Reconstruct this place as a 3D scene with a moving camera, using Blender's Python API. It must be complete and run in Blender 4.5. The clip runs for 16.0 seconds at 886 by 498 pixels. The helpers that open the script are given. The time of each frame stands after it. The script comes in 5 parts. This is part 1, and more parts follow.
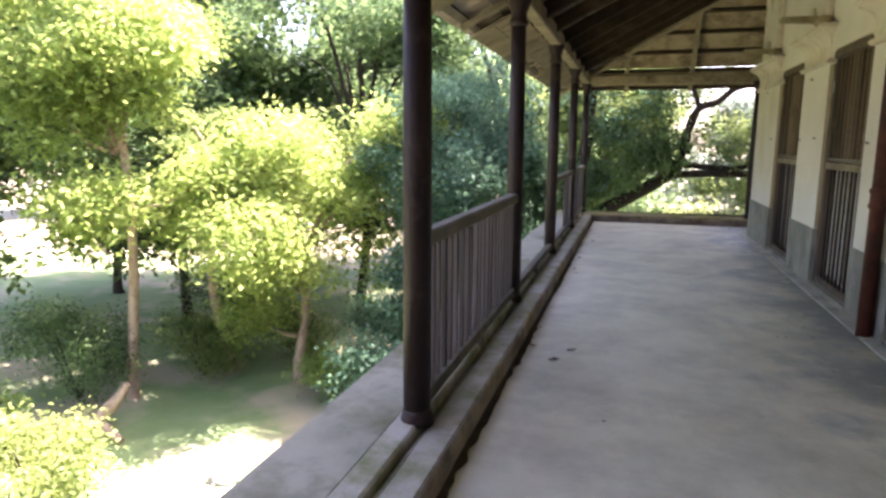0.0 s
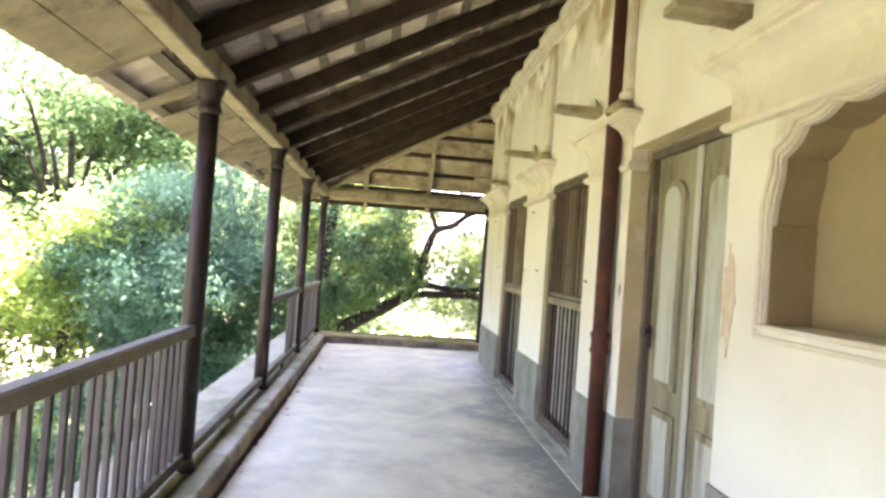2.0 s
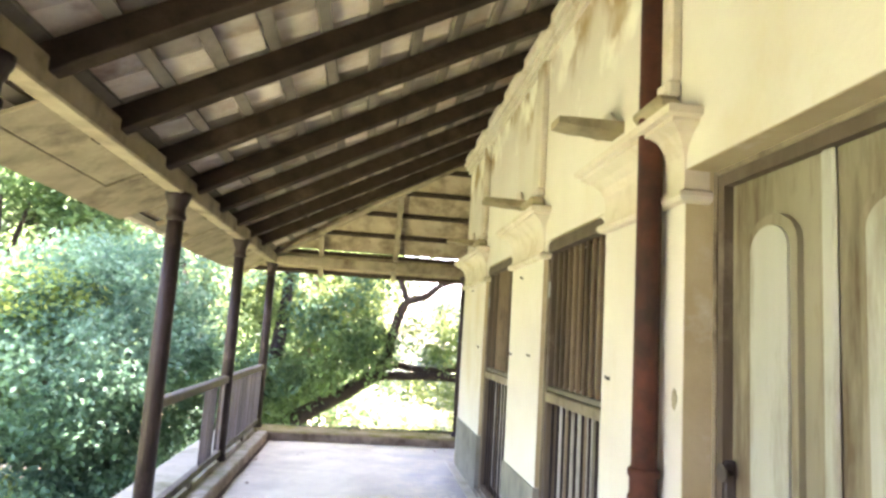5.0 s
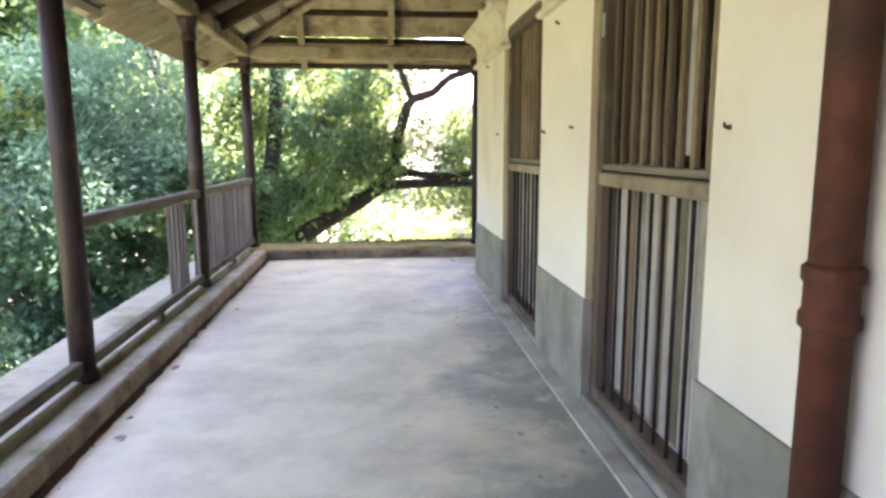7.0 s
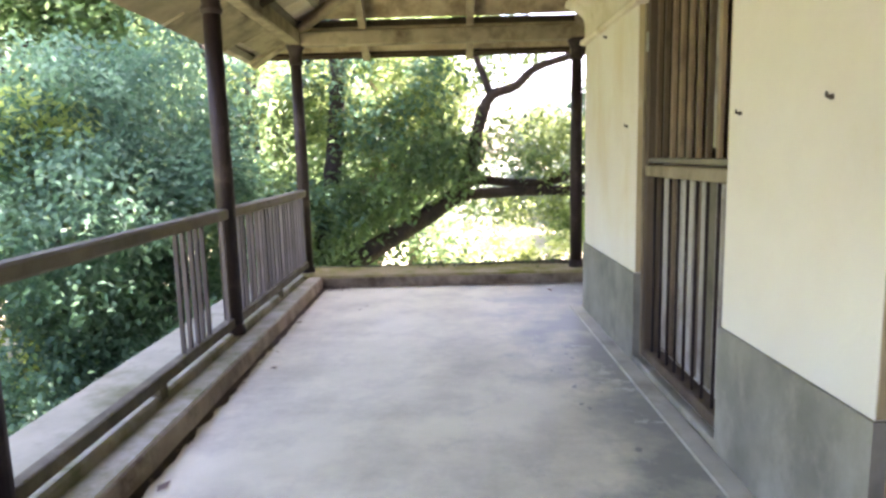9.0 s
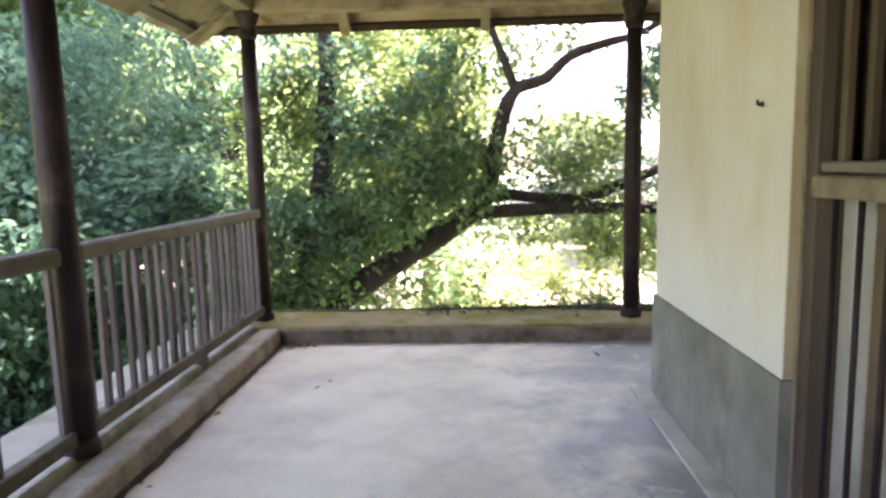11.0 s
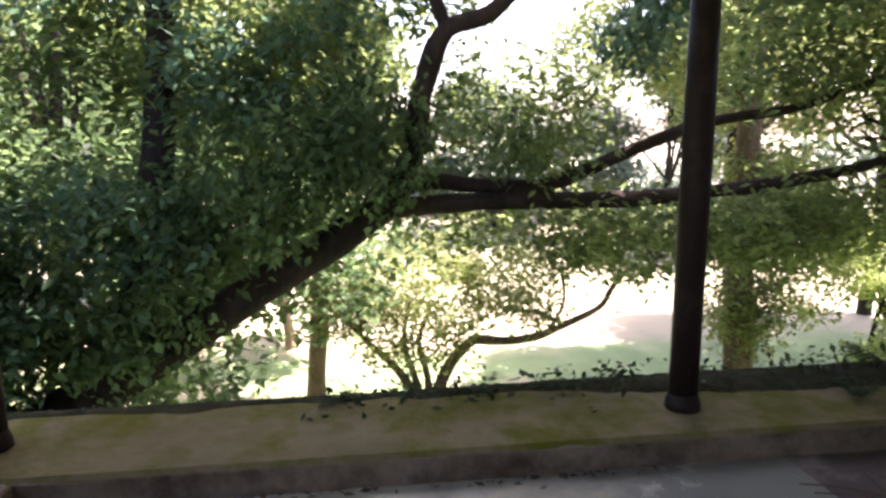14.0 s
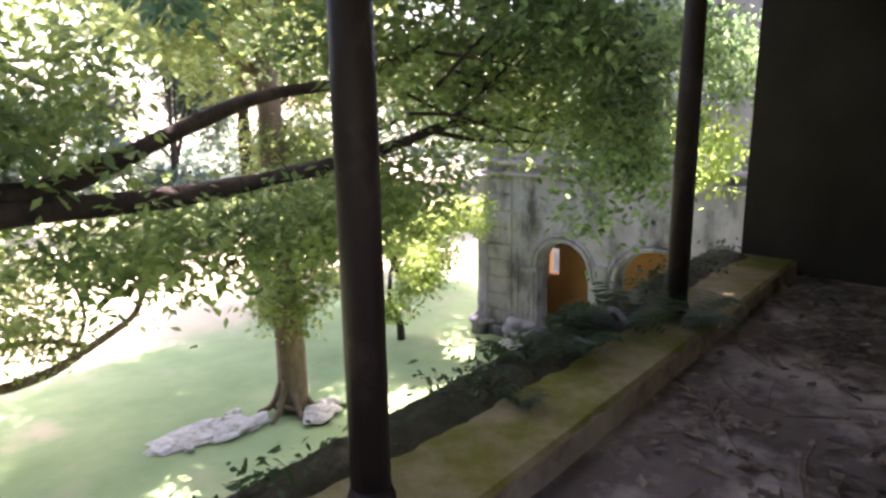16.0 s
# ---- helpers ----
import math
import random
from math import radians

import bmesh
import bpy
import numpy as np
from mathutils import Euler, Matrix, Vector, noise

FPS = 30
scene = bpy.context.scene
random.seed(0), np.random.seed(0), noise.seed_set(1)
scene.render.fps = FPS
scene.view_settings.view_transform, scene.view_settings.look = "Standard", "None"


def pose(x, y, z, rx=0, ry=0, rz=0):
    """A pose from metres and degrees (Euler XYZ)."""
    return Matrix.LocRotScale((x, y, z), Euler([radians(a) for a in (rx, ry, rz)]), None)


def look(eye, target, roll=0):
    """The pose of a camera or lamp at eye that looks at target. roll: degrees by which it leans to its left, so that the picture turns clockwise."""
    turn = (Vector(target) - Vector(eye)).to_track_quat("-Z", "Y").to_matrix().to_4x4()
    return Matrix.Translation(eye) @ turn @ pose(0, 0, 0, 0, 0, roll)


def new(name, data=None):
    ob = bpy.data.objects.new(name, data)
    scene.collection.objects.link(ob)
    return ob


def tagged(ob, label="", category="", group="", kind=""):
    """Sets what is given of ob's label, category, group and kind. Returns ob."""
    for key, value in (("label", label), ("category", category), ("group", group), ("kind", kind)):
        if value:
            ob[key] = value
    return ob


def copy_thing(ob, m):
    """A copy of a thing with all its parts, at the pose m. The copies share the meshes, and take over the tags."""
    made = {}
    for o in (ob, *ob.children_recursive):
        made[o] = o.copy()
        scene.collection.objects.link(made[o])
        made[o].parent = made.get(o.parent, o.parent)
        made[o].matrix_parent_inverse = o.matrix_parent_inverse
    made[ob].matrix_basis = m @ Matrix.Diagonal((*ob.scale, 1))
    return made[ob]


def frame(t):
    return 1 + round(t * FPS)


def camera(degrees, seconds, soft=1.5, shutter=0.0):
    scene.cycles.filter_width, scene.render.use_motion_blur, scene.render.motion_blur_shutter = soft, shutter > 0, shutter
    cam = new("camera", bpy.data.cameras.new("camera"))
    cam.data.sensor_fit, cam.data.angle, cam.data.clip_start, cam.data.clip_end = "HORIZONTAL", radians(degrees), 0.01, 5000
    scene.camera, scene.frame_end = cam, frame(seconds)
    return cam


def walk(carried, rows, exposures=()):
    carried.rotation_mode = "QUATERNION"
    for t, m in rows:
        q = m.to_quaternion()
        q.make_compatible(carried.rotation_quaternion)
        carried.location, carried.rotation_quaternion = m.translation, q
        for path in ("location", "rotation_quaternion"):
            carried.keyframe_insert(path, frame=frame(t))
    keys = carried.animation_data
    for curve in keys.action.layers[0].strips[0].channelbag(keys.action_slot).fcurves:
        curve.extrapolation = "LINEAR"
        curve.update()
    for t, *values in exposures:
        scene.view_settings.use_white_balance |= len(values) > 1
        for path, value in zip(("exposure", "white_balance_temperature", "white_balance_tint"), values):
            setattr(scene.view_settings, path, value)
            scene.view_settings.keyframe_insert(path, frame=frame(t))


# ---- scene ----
cam = camera(69.0, 16.0, soft=2.8)
PATH = [
    (0, (0.875, 0.172, 1.374), (0.321, 2.066, 1.048), 0.4),
    (0.5, (0.931, 0.447, 1.361), (0.769, 2.426, 1.119), 2.7),
    (1, (0.986, 0.721, 1.31), (1.066, 2.713, 1.153), 1.4),
    (1.5, (1.046, 0.977, 1.416), (1.154, 2.97, 1.293), 2.7),
    (2, (1.101, 1.228, 1.46), (1.275, 3.22, 1.5), 4.2),
    (2.5, (1.092, 1.512, 1.535), (1.323, 3.486, 1.765), 2.5),
    (3, (1.154, 1.76, 1.555), (1.381, 3.72, 1.884), 3.5),
    (3.2, (1.199, 1.872, 1.564), (1.427, 3.824, 1.938), 4.3),
    (5.3, (1.39, 3.007, 1.544), (1.606, 4.985, 1.743), 3.3),
    (5.5, (1.38, 3.148, 1.522), (1.624, 5.131, 1.606), 2.0),
    (6, (1.413, 3.48, 1.427), (1.77, 5.442, 1.267), -0.3),
    (6.5, (1.531, 3.805, 1.374), (1.876, 5.76, 1.135), 1.4),
    (7, (1.556, 4.083, 1.329), (1.754, 6.049, 1.022), -0.2),
    (7.5, (1.524, 4.48, 1.33), (1.629, 6.455, 1.038), -1.8),
    (8, (1.548, 4.847, 1.331), (1.469, 6.835, 1.131), -0.9),
    (8.5, (1.527, 5.205, 1.303), (1.402, 7.185, 1.049), 0.4),
    (9, (1.471, 5.594, 1.298), (1.457, 7.573, 1.012), -1.5),
    (9.2, (1.478, 5.758, 1.297), (1.493, 7.74, 1.03), -1.1),
    (11.3, (1.628, 7.678, 1.262), (1.495, 9.658, 1.019), -0.9),
    (11.5, (1.627, 7.842, 1.264), (1.453, 9.823, 1.051), -0.0),
    (12, (1.577, 8.226, 1.282), (1.491, 10.205, 1.003), -1.7),
    (12.5, (1.538, 8.625, 1.29), (1.413, 10.607, 1.059), -1.0),
    (13, (1.495, 8.993, 1.317), (1.493, 10.976, 1.055), 1.4),
    (13.5, (1.451, 9.354, 1.309), (1.658, 11.318, 0.992), -1.7),
    (14, (1.447, 9.737, 1.3), (1.69, 11.692, 0.954), -0.5),
    (14.5, (1.395, 10.093, 1.305), (1.871, 12.007, 0.977), -0.6),
    (15, (1.417, 10.371, 1.301), (2.238, 12.154, 0.921), -1.7),
    (15.5, (1.538, 10.671, 1.324), (2.693, 12.249, 0.906), -0.8),
    (16, (1.623, 10.924, 1.309), (3.103, 12.198, 0.875), -0.9),
]
WB = (6650, 36)
EXPO = [(t, stops, *WB) for t, stops in ((0, 3.25), (0.5, 3.75), (1.0, 4.45), (1.5, 4.6), (2.0, 4.64), (2.5, 4.8), (3.2, 4.95), (5.3, 4.82), (6.0, 4.6), (9.0, 4.22), (11.5, 3.92), (12.5, 3.8), (13.0, 3.62), (13.5, 3.0), (14.5, 2.6), (15.0, 2.55), (15.5, 2.72), (16.0, 3.35))]
walk(cam, [(t, look(eye, target, roll)) for t, eye, target, roll in PATH], EXPO)

# ---- world and sun ----
SUN_AZ, SUN_EL = 56.0, 64.0      # azimuth in degrees from +y towards +x
world = bpy.data.worlds.new("sky")
scene.world = world
world.use_nodes = True
wn = world.node_tree.nodes
sky = wn.new("ShaderNodeTexSky")
sky.sky_type = "NISHITA"
sky.sun_disc = False
sky.sun_elevation = radians(SUN_EL)
sky.sun_rotation = radians(SUN_AZ)
sky.dust_density = 3.0
wn["Background"].inputs["Strength"].default_value = 0.15
world.node_tree.links.new(sky.outputs[0], wn["Background"].inputs["Color"])
sun = new("sun", bpy.data.lights.new("sun", "SUN"))
sun.data.energy, sun.data.angle, sun.data.color = 5.0, radians(0.55), (1.0, 0.95, 0.86)
a, e = radians(SUN_AZ), radians(SUN_EL)
sun.matrix_world = look((0, 0, 0), (-math.sin(a) * math.cos(e), -math.cos(a) * math.cos(e), -math.sin(e)))


# ---- materials ----
def mat(name, ca, cb, scale=4.0, rough=0.85, bump=0.2, stain=None, stain_scale=0.8, stain_lo=0.5, stain_hi=0.7, bump_scale=40.0,
        stretch=(1, 1, 1), metal=0.0, per_object=0.0, per_island=0.0, spec=0.3, stain_stretch=(1, 1, 1), bump_dist=0.01):
    """Two base colours mixed by fine noise, a stain of its own shape over them, and a fine relief."""
    m = bpy.data.materials.new(name)
    m.use_nodes = True
    nt = m.node_tree
    n, l = nt.nodes, nt.links
    b = n["Principled BSDF"]
    b.inputs["Roughness"].default_value = rough
    b.inputs["Metallic"].default_value = metal
    b.inputs["Specular IOR Level"].default_value = spec
    geo = n.new("ShaderNodeNewGeometry")

    def noise_of(sc, st, detail, rr=0.6):
        mp = n.new("ShaderNodeMapping")
        mp.inputs["Scale"].default_value = st
        l.new(geo.outputs["Position"], mp.inputs["Vector"])
        t = n.new("ShaderNodeTexNoise")
        t.inputs["Scale"].default_value, t.inputs["Detail"].default_value, t.inputs["Roughness"].default_value = sc, detail, rr
        l.new(mp.outputs[0], t.inputs["Vector"])
        return t.outputs["Fac"]

    def mixed(fac, x, y):
        q = n.new("ShaderNodeMix")
        q.data_type = "RGBA"
        l.new(fac, q.inputs[0])
        for k, v in ((6, x), (7, y)):
            if isinstance(v, tuple):
                q.inputs[k].default_value = (*v, 1)
            else:
                l.new(v, q.inputs[k])
        return q.outputs[2]

    def ramp(fac, lo, hi):
        r = n.new("ShaderNodeMapRange")
        r.inputs[1].default_value, r.inputs[2].default_value = lo, hi
        l.new(fac, r.inputs[0])
        return r.outputs[0]

    col = mixed(ramp(noise_of(scale, stretch, 6), 0.3, 0.7), ca, cb)
    if stain:
        col = mixed(ramp(noise_of(stain_scale, stain_stretch, 8, 0.68), stain_lo, stain_hi), col, stain)
    if per_object:
        info = n.new("ShaderNodeObjectInfo")
        hsv = n.new("ShaderNodeHueSaturation")
        r = n.new("ShaderNodeMapRange")
        r.inputs[3].default_value, r.inputs[4].default_value = 1 - per_object, 1 + per_object
        l.new(info.outputs["Random"], r.inputs[0])
        l.new(r.outputs[0], hsv.inputs["Value"])
        l.new(col, hsv.inputs["Color"])
        col = hsv.outputs[0]
    if per_island:
        gi = n.new("ShaderNodeNewGeometry")
        hsv = n.new("ShaderNodeHueSaturation")
        r = n.new("ShaderNodeMapRange")
        r.inputs[3].default_value, r.inputs[4].default_value = 1 - per_island, 1 + per_island * 0.4
        l.new(gi.outputs["Random Per Island"], r.inputs[0])
        l.new(r.outputs[0], hsv.inputs["Value"])
        l.new(col, hsv.inputs["Color"])
        col = hsv.outputs[0]
    l.new(col, b.inputs["Base Color"])
    if bump:
        bp = n.new("ShaderNodeBump")
        bp.inputs["Strength"].default_value, bp.inputs["Distance"].default_value = bump, bump_dist
        l.new(noise_of(bump_scale, stretch, 5), bp.inputs["Height"])
        l.new(bp.outputs[0], b.inputs["Normal"])
    return m


def leaf_mat(name, dark, light, trans=0.35, rough=0.55):
    """Leaves: colour varies leaf by leaf, light shines through."""
    m = bpy.data.materials.new(name)
    m.use_nodes = True
    n, l = m.node_tree.nodes, m.node_tree.links
    b = n["Principled BSDF"]
    geo = n.new("ShaderNodeNewGeometry")
    q = n.new("ShaderNodeMix")
    q.data_type = "RGBA"
    q.inputs[6].default_value, q.inputs[7].default_value = (*dark, 1), (*light, 1)
    nz = n.new("ShaderNodeTexNoise")
    nz.inputs["Scale"].default_value, nz.inputs["Detail"].default_value = 1.4, 3
    l.new(geo.outputs["Position"], nz.inputs["Vector"])
    sprig = n.new("ShaderNodeMapRange")
    sprig.inputs[1].default_value, sprig.inputs[2].default_value = 0.36, 0.64
    sprig.inputs[4].default_value = 0.55
    l.new(nz.outputs["Fac"], sprig.inputs[0])
    both = n.new("ShaderNodeMath")
    both.operation = "MULTIPLY_ADD"
    l.new(geo.outputs["Random Per Island"], both.inputs[0])
    both.inputs[1].default_value = 0.5
    l.new(sprig.outputs[0], both.inputs[2])
    l.new(both.outputs[0], q.inputs[0])
    l.new(q.outputs[2], b.inputs["Base Color"])
    b.inputs["Roughness"].default_value = rough
    b.inputs["Specular IOR Level"].default_value = 0.2
    t = n.new("ShaderNodeBsdfTranslucent")
    hsv = n.new("ShaderNodeHueSaturation")
    hsv.inputs["Hue"].default_value, hsv.inputs["Value"].default_value, hsv.inputs["Saturation"].default_value = 0.485, 1.6, 0.95
    l.new(q.outputs[2], hsv.inputs["Color"])
    l.new(hsv.outputs[0], t.inputs["Color"])
    s = n.new("ShaderNodeMixShader")
    s.inputs[0].default_value = trans
    l.new(b.outputs[0], s.inputs[1])
    l.new(t.outputs[0], s.inputs[2])
    l.new(s.outputs[0], n["Material Output"].inputs["Surface"])
    return m


M_WALL = mat("limewash", (0.61, 0.54, 0.435), (0.68, 0.615, 0.515), 1.6, 0.9, 0.25, (0.58, 0.465, 0.28), 1.3, 0.55, 0.8, 30, stain_stretch=(1, 1, 0.5))
M_PLASTER = mat("limewash_trim", (0.54, 0.46, 0.345), (0.65, 0.57, 0.455), 3, 0.9, 0.25, (0.40, 0.31, 0.17), 2.2, 0.5, 0.72, 35)
M_DADO = mat("cement_dado", (0.15, 0.145, 0.112), (0.27, 0.258, 0.205), 3.2, 0.8, 0.25, (0.36, 0.335, 0.27), 2.2, 0.5, 0.7, 40, stain_stretch=(1, 1, 0.6))
M_FLOOR = mat("cement_floor", (0.53, 0.495, 0.352), (0.64, 0.60, 0.435), 2.6, 0.6, 0.16, (0.40, 0.37, 0.27), 1.5, 0.44, 0.66, 60, spec=0.4)
# Dark for dirt, with the roof's shade also put into the colour.
M_DIRT = mat("dirty_shaded_cement", (0.075, 0.057, 0.048), (0.16, 0.125, 0.108), 2.5, 0.95, 0.5, (0.36, 0.30, 0.27), 1.5, 0.46, 0.62, 40)
M_CORN = mat("cornice_plaster", (0.54, 0.47, 0.35), (0.66, 0.60, 0.49), 3, 0.9, 0.3, (0.36, 0.26, 0.14), 3.2, 0.52, 0.70, 35)
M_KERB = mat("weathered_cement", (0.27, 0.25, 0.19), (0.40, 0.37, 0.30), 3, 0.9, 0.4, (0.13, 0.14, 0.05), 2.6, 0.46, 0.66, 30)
# Grime brown; the shade of the kerbs' upright faces is put in too.
M_KERBF = mat("grimy_shaded_kerb_face", (0.19, 0.145, 0.098), (0.31, 0.255, 0.185), 3, 0.95, 0.5, (0.085, 0.06, 0.04), 3.2, 0.46, 0.66, 30)
# Black for dirt and for the shadow line painted at the kerb's foot.
M_GRIME = mat("black_grime_and_shade", (0.03, 0.022, 0.016), (0.075, 0.055, 0.04), 8, 1.0, 0.6)
M_MOSS = mat("mossy_cement", (0.19, 0.153, 0.073), (0.28, 0.232, 0.127), 4, 0.95, 0.6, (0.13, 0.128, 0.015), 2.4, 0.44, 0.60, 30)
M_SLAB = mat("pale_slab", (0.18, 0.175, 0.12), (0.28, 0.265, 0.195), 3, 0.9, 0.3, (0.09, 0.09, 0.035), 1.8, 0.48, 0.68, 30)
M_FILLET = mat("pale_cement_fillet", (0.36, 0.345, 0.275), (0.50, 0.48, 0.39), 4, 0.85, 0.3, (0.24, 0.225, 0.175), 2.4, 0.5, 0.7, 40)
M_WOOD = mat("weathered_wood", (0.072, 0.051, 0.034), (0.135, 0.101, 0.069), 6, 0.8, 0.4, (0.22, 0.175, 0.125), 3, 0.58, 0.8, 60, stretch=(1, 1, 0.12), per_object=0.15)
M_RAIL = mat("grey_wood", (0.125, 0.108, 0.072), (0.215, 0.188, 0.132), 6, 0.8, 0.4, (0.08, 0.075, 0.045), 3, 0.5, 0.7, 60, per_object=0.15)
# Darker wood for the bottom rails and their blocks.
M_RAIL2 = mat("dark_rail_wood", (0.06, 0.052, 0.032), (0.125, 0.108, 0.07), 6, 0.85, 0.5, (0.19, 0.165, 0.115), 4, 0.56, 0.74, 60, per_object=0.15)
M_SLAT = mat("old_slat_wood", (0.055, 0.045, 0.042), (0.11, 0.093, 0.088), 6, 0.8, 0.4, (0.07, 0.055, 0.045), 3, 0.5, 0.7, 60, stretch=(1, 1, 0.12), per_object=0.3)
M_RAFTER = mat("dark_rafter_wood", (0.021, 0.014, 0.0095), (0.046, 0.031, 0.021), 7, 0.85, 0.4, (0.085, 0.058, 0.039), 3, 0.56, 0.82, 50, per_object=0.2, spec=0.08)
M_BEAM = mat("pale_beam_wood", (0.19, 0.15, 0.095), (0.29, 0.235, 0.155), 5, 0.85, 0.4, (0.085, 0.058, 0.034), 3, 0.5, 0.7, 50, per_object=0.1)
M_POST = mat("old_painted_post", (0.02, 0.0135, 0.0125), (0.038, 0.026, 0.025), 5, 0.5, 0.3, (0.078, 0.056, 0.048), 4, 0.53, 0.74, 50, stretch=(1, 1, 0.3), spec=0.14)
M_PIPE = mat("rusty_iron", (0.068, 0.021, 0.012), (0.12, 0.035, 0.018), 6, 0.75, 0.4, (0.026, 0.015, 0.012), 1.6, 0.44, 0.64, 50)
M_DOOR = mat("faded_green_paint", (0.19, 0.162, 0.098), (0.30, 0.26, 0.175), 4, 0.65, 0.25, (0.12, 0.082, 0.045), 3.5, 0.48, 0.68, 50, stretch=(1, 1, 0.2), stain_stretch=(1, 2.5, 0.35))
M_SHUT = mat("pale_grey_boards", (0.33, 0.302, 0.255), (0.45, 0.417, 0.36), 4, 0.75, 0.3, (0.20, 0.165, 0.13), 3, 0.5, 0.7, 50, stretch=(1, 1, 0.2))
# Orange for the wall inside the wing's arches.
M_ORANGE = mat("orange_inner_wall", (0.50, 0.22, 0.08), (0.58, 0.28, 0.12), 3, 0.9, 0.2)
M_DOORP = mat("faded_green_panel", (0.37, 0.355, 0.28), (0.50, 0.48, 0.40), 3, 0.6, 0.2, (0.22, 0.18, 0.115), 3.5, 0.5, 0.74, 50, stretch=(1, 1, 0.2), stain_stretch=(1, 2.5, 0.35))
# Ochre of the niche's inside, darkened to hold the recess's shade.
M_OCHRE = mat("shaded_niche_ochre", (0.23, 0.165, 0.08), (0.31, 0.23, 0.12), 2, 0.9, 0.2, (0.20, 0.145, 0.07), 2, 0.5, 0.7)
# Ochre tone that also holds the shade of faces turned from the light.
M_REVEAL = mat("shaded_ochre_reveal", (0.40, 0.305, 0.165), (0.52, 0.42, 0.26), 2, 0.9, 0.2, (0.60, 0.55, 0.43), 1.8, 0.54, 0.7)
M_BAR = mat("brown_bar_wood", (0.12, 0.08, 0.046), (0.22, 0.158, 0.098), 6, 0.7, 0.3, (0.085, 0.06, 0.04), 3, 0.5, 0.72, 60, stretch=(1, 1, 0.12), per_object=0.5)
# Near black: unlit rooms' and backlit end wall's darkness put into the colour.
M_DARK = mat("near_black", (0.025, 0.02, 0.017), (0.04, 0.033, 0.026), 2, 0.95, 0.1)
M_TILE = mat("clay_tile", (0.54, 0.41, 0.31), (0.74, 0.645, 0.545), 5, 0.9, 0.3, (0.28, 0.165, 0.11), 2.4, 0.54, 0.74, 40, per_island=0.6, per_object=0.45)
M_BOARD = mat("pale_boards", (0.25, 0.19, 0.115), (0.38, 0.30, 0.195), 5, 0.9, 0.3, (0.12, 0.08, 0.045), 3, 0.46, 0.66, 40, per_object=0.15)
M_BATTEN = mat("batten_wood", (0.13, 0.105, 0.08), (0.21, 0.175, 0.14), 6, 0.85, 0.4, (0.08, 0.06, 0.045), 3, 0.55, 0.75, 50, per_object=0.2)
M_BRICK = mat("bare_brick", (0.46, 0.34, 0.24), (0.60, 0.48, 0.36), 9, 0.95, 0.5)
M_BARK = mat("bark", (0.016, 0.012, 0.009), (0.04, 0.030, 0.022), 9, 0.95, 0.8, None, stretch=(1, 1, 0.4), bump_scale=25, bump_dist=0.03)
M_BARK3 = mat("brown_bark", (0.085, 0.06, 0.042), (0.17, 0.125, 0.09), 8, 0.95, 0.7, None, stretch=(1, 1, 0.4), bump_scale=25, bump_dist=0.03)
M_BARK2 = mat("pale_bark", (0.26, 0.19, 0.13), (0.38, 0.29, 0.21), 7, 0.95, 0.7, (0.16, 0.11, 0.08), 4, 0.5, 0.7, 25, stretch=(1, 1, 0.4), bump_dist=0.03)
M_LAWN = mat("lawn", (0.12, 0.185, 0.075), (0.18, 0.245, 0.11), 0.9, 0.95, 0.6, (0.25, 0.24, 0.14), 0.5, 0.55, 0.75, 30)
n_, l_ = M_LAWN.node_tree.nodes, M_LAWN.node_tree.links
b_ = n_["Principled BSDF"]
grass_link = b_.inputs["Base Color"].links[0].from_socket
geo_ = n_.new("ShaderNodeNewGeometry")
sep_ = n_.new("ShaderNodeSeparateXYZ")
l_.new(geo_.outputs["Position"], sep_.inputs[0])
nz_ = n_.new("ShaderNodeTexNoise")
nz_.inputs["Scale"].default_value, nz_.inputs["Detail"].default_value = 0.45, 8
l_.new(geo_.outputs["Position"], nz_.inputs["Vector"])


def math_node(op, x, y):
    q = n_.new("ShaderNodeMath")
    q.operation = op
    for k, v in ((0, x), (1, y)):
        if isinstance(v, (int, float)):
            q.inputs[k].default_value = v
        else:
            l_.new(v, q.inputs[k])
    return q.outputs[0]


wave_ = math_node("MULTIPLY", math_node("SUBTRACT", nz_.outputs["Fac"], 0.5), 14.0)
far_ = math_node("ADD", math_node("SUBTRACT", sep_.outputs[1], 25.5), math_node("MULTIPLY", wave_, 0.35))
west_ = math_node("ADD", math_node("MINIMUM", math_node("SUBTRACT", 2.8, sep_.outputs[0]), -0.6), wave_)
bare_ = n_.new("ShaderNodeMapRange")
bare_.inputs[1].default_value, bare_.inputs[2].default_value = -0.8, 1.2
l_.new(math_node("MAXIMUM", far_, west_), bare_.inputs[0])
mix_ = n_.new("ShaderNodeMix")
mix_.data_type = "RGBA"
mix_.inputs[7].default_value = (0.30, 0.272, 0.185, 1)
l_.new(bare_.outputs[0], mix_.inputs[0])
l_.new(grass_link, mix_.inputs[6])
l_.new(mix_.outputs[2], b_.inputs["Base Color"])
M_STONE = mat("pale_rock", (0.24, 0.24, 0.21), (0.37, 0.37, 0.33), 5, 0.95, 0.8, (0.14, 0.145, 0.11), 6, 0.5, 0.7, 20, bump_dist=0.03)
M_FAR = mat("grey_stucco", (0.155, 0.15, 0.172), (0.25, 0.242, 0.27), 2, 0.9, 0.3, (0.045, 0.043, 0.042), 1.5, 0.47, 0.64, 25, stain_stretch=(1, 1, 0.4))
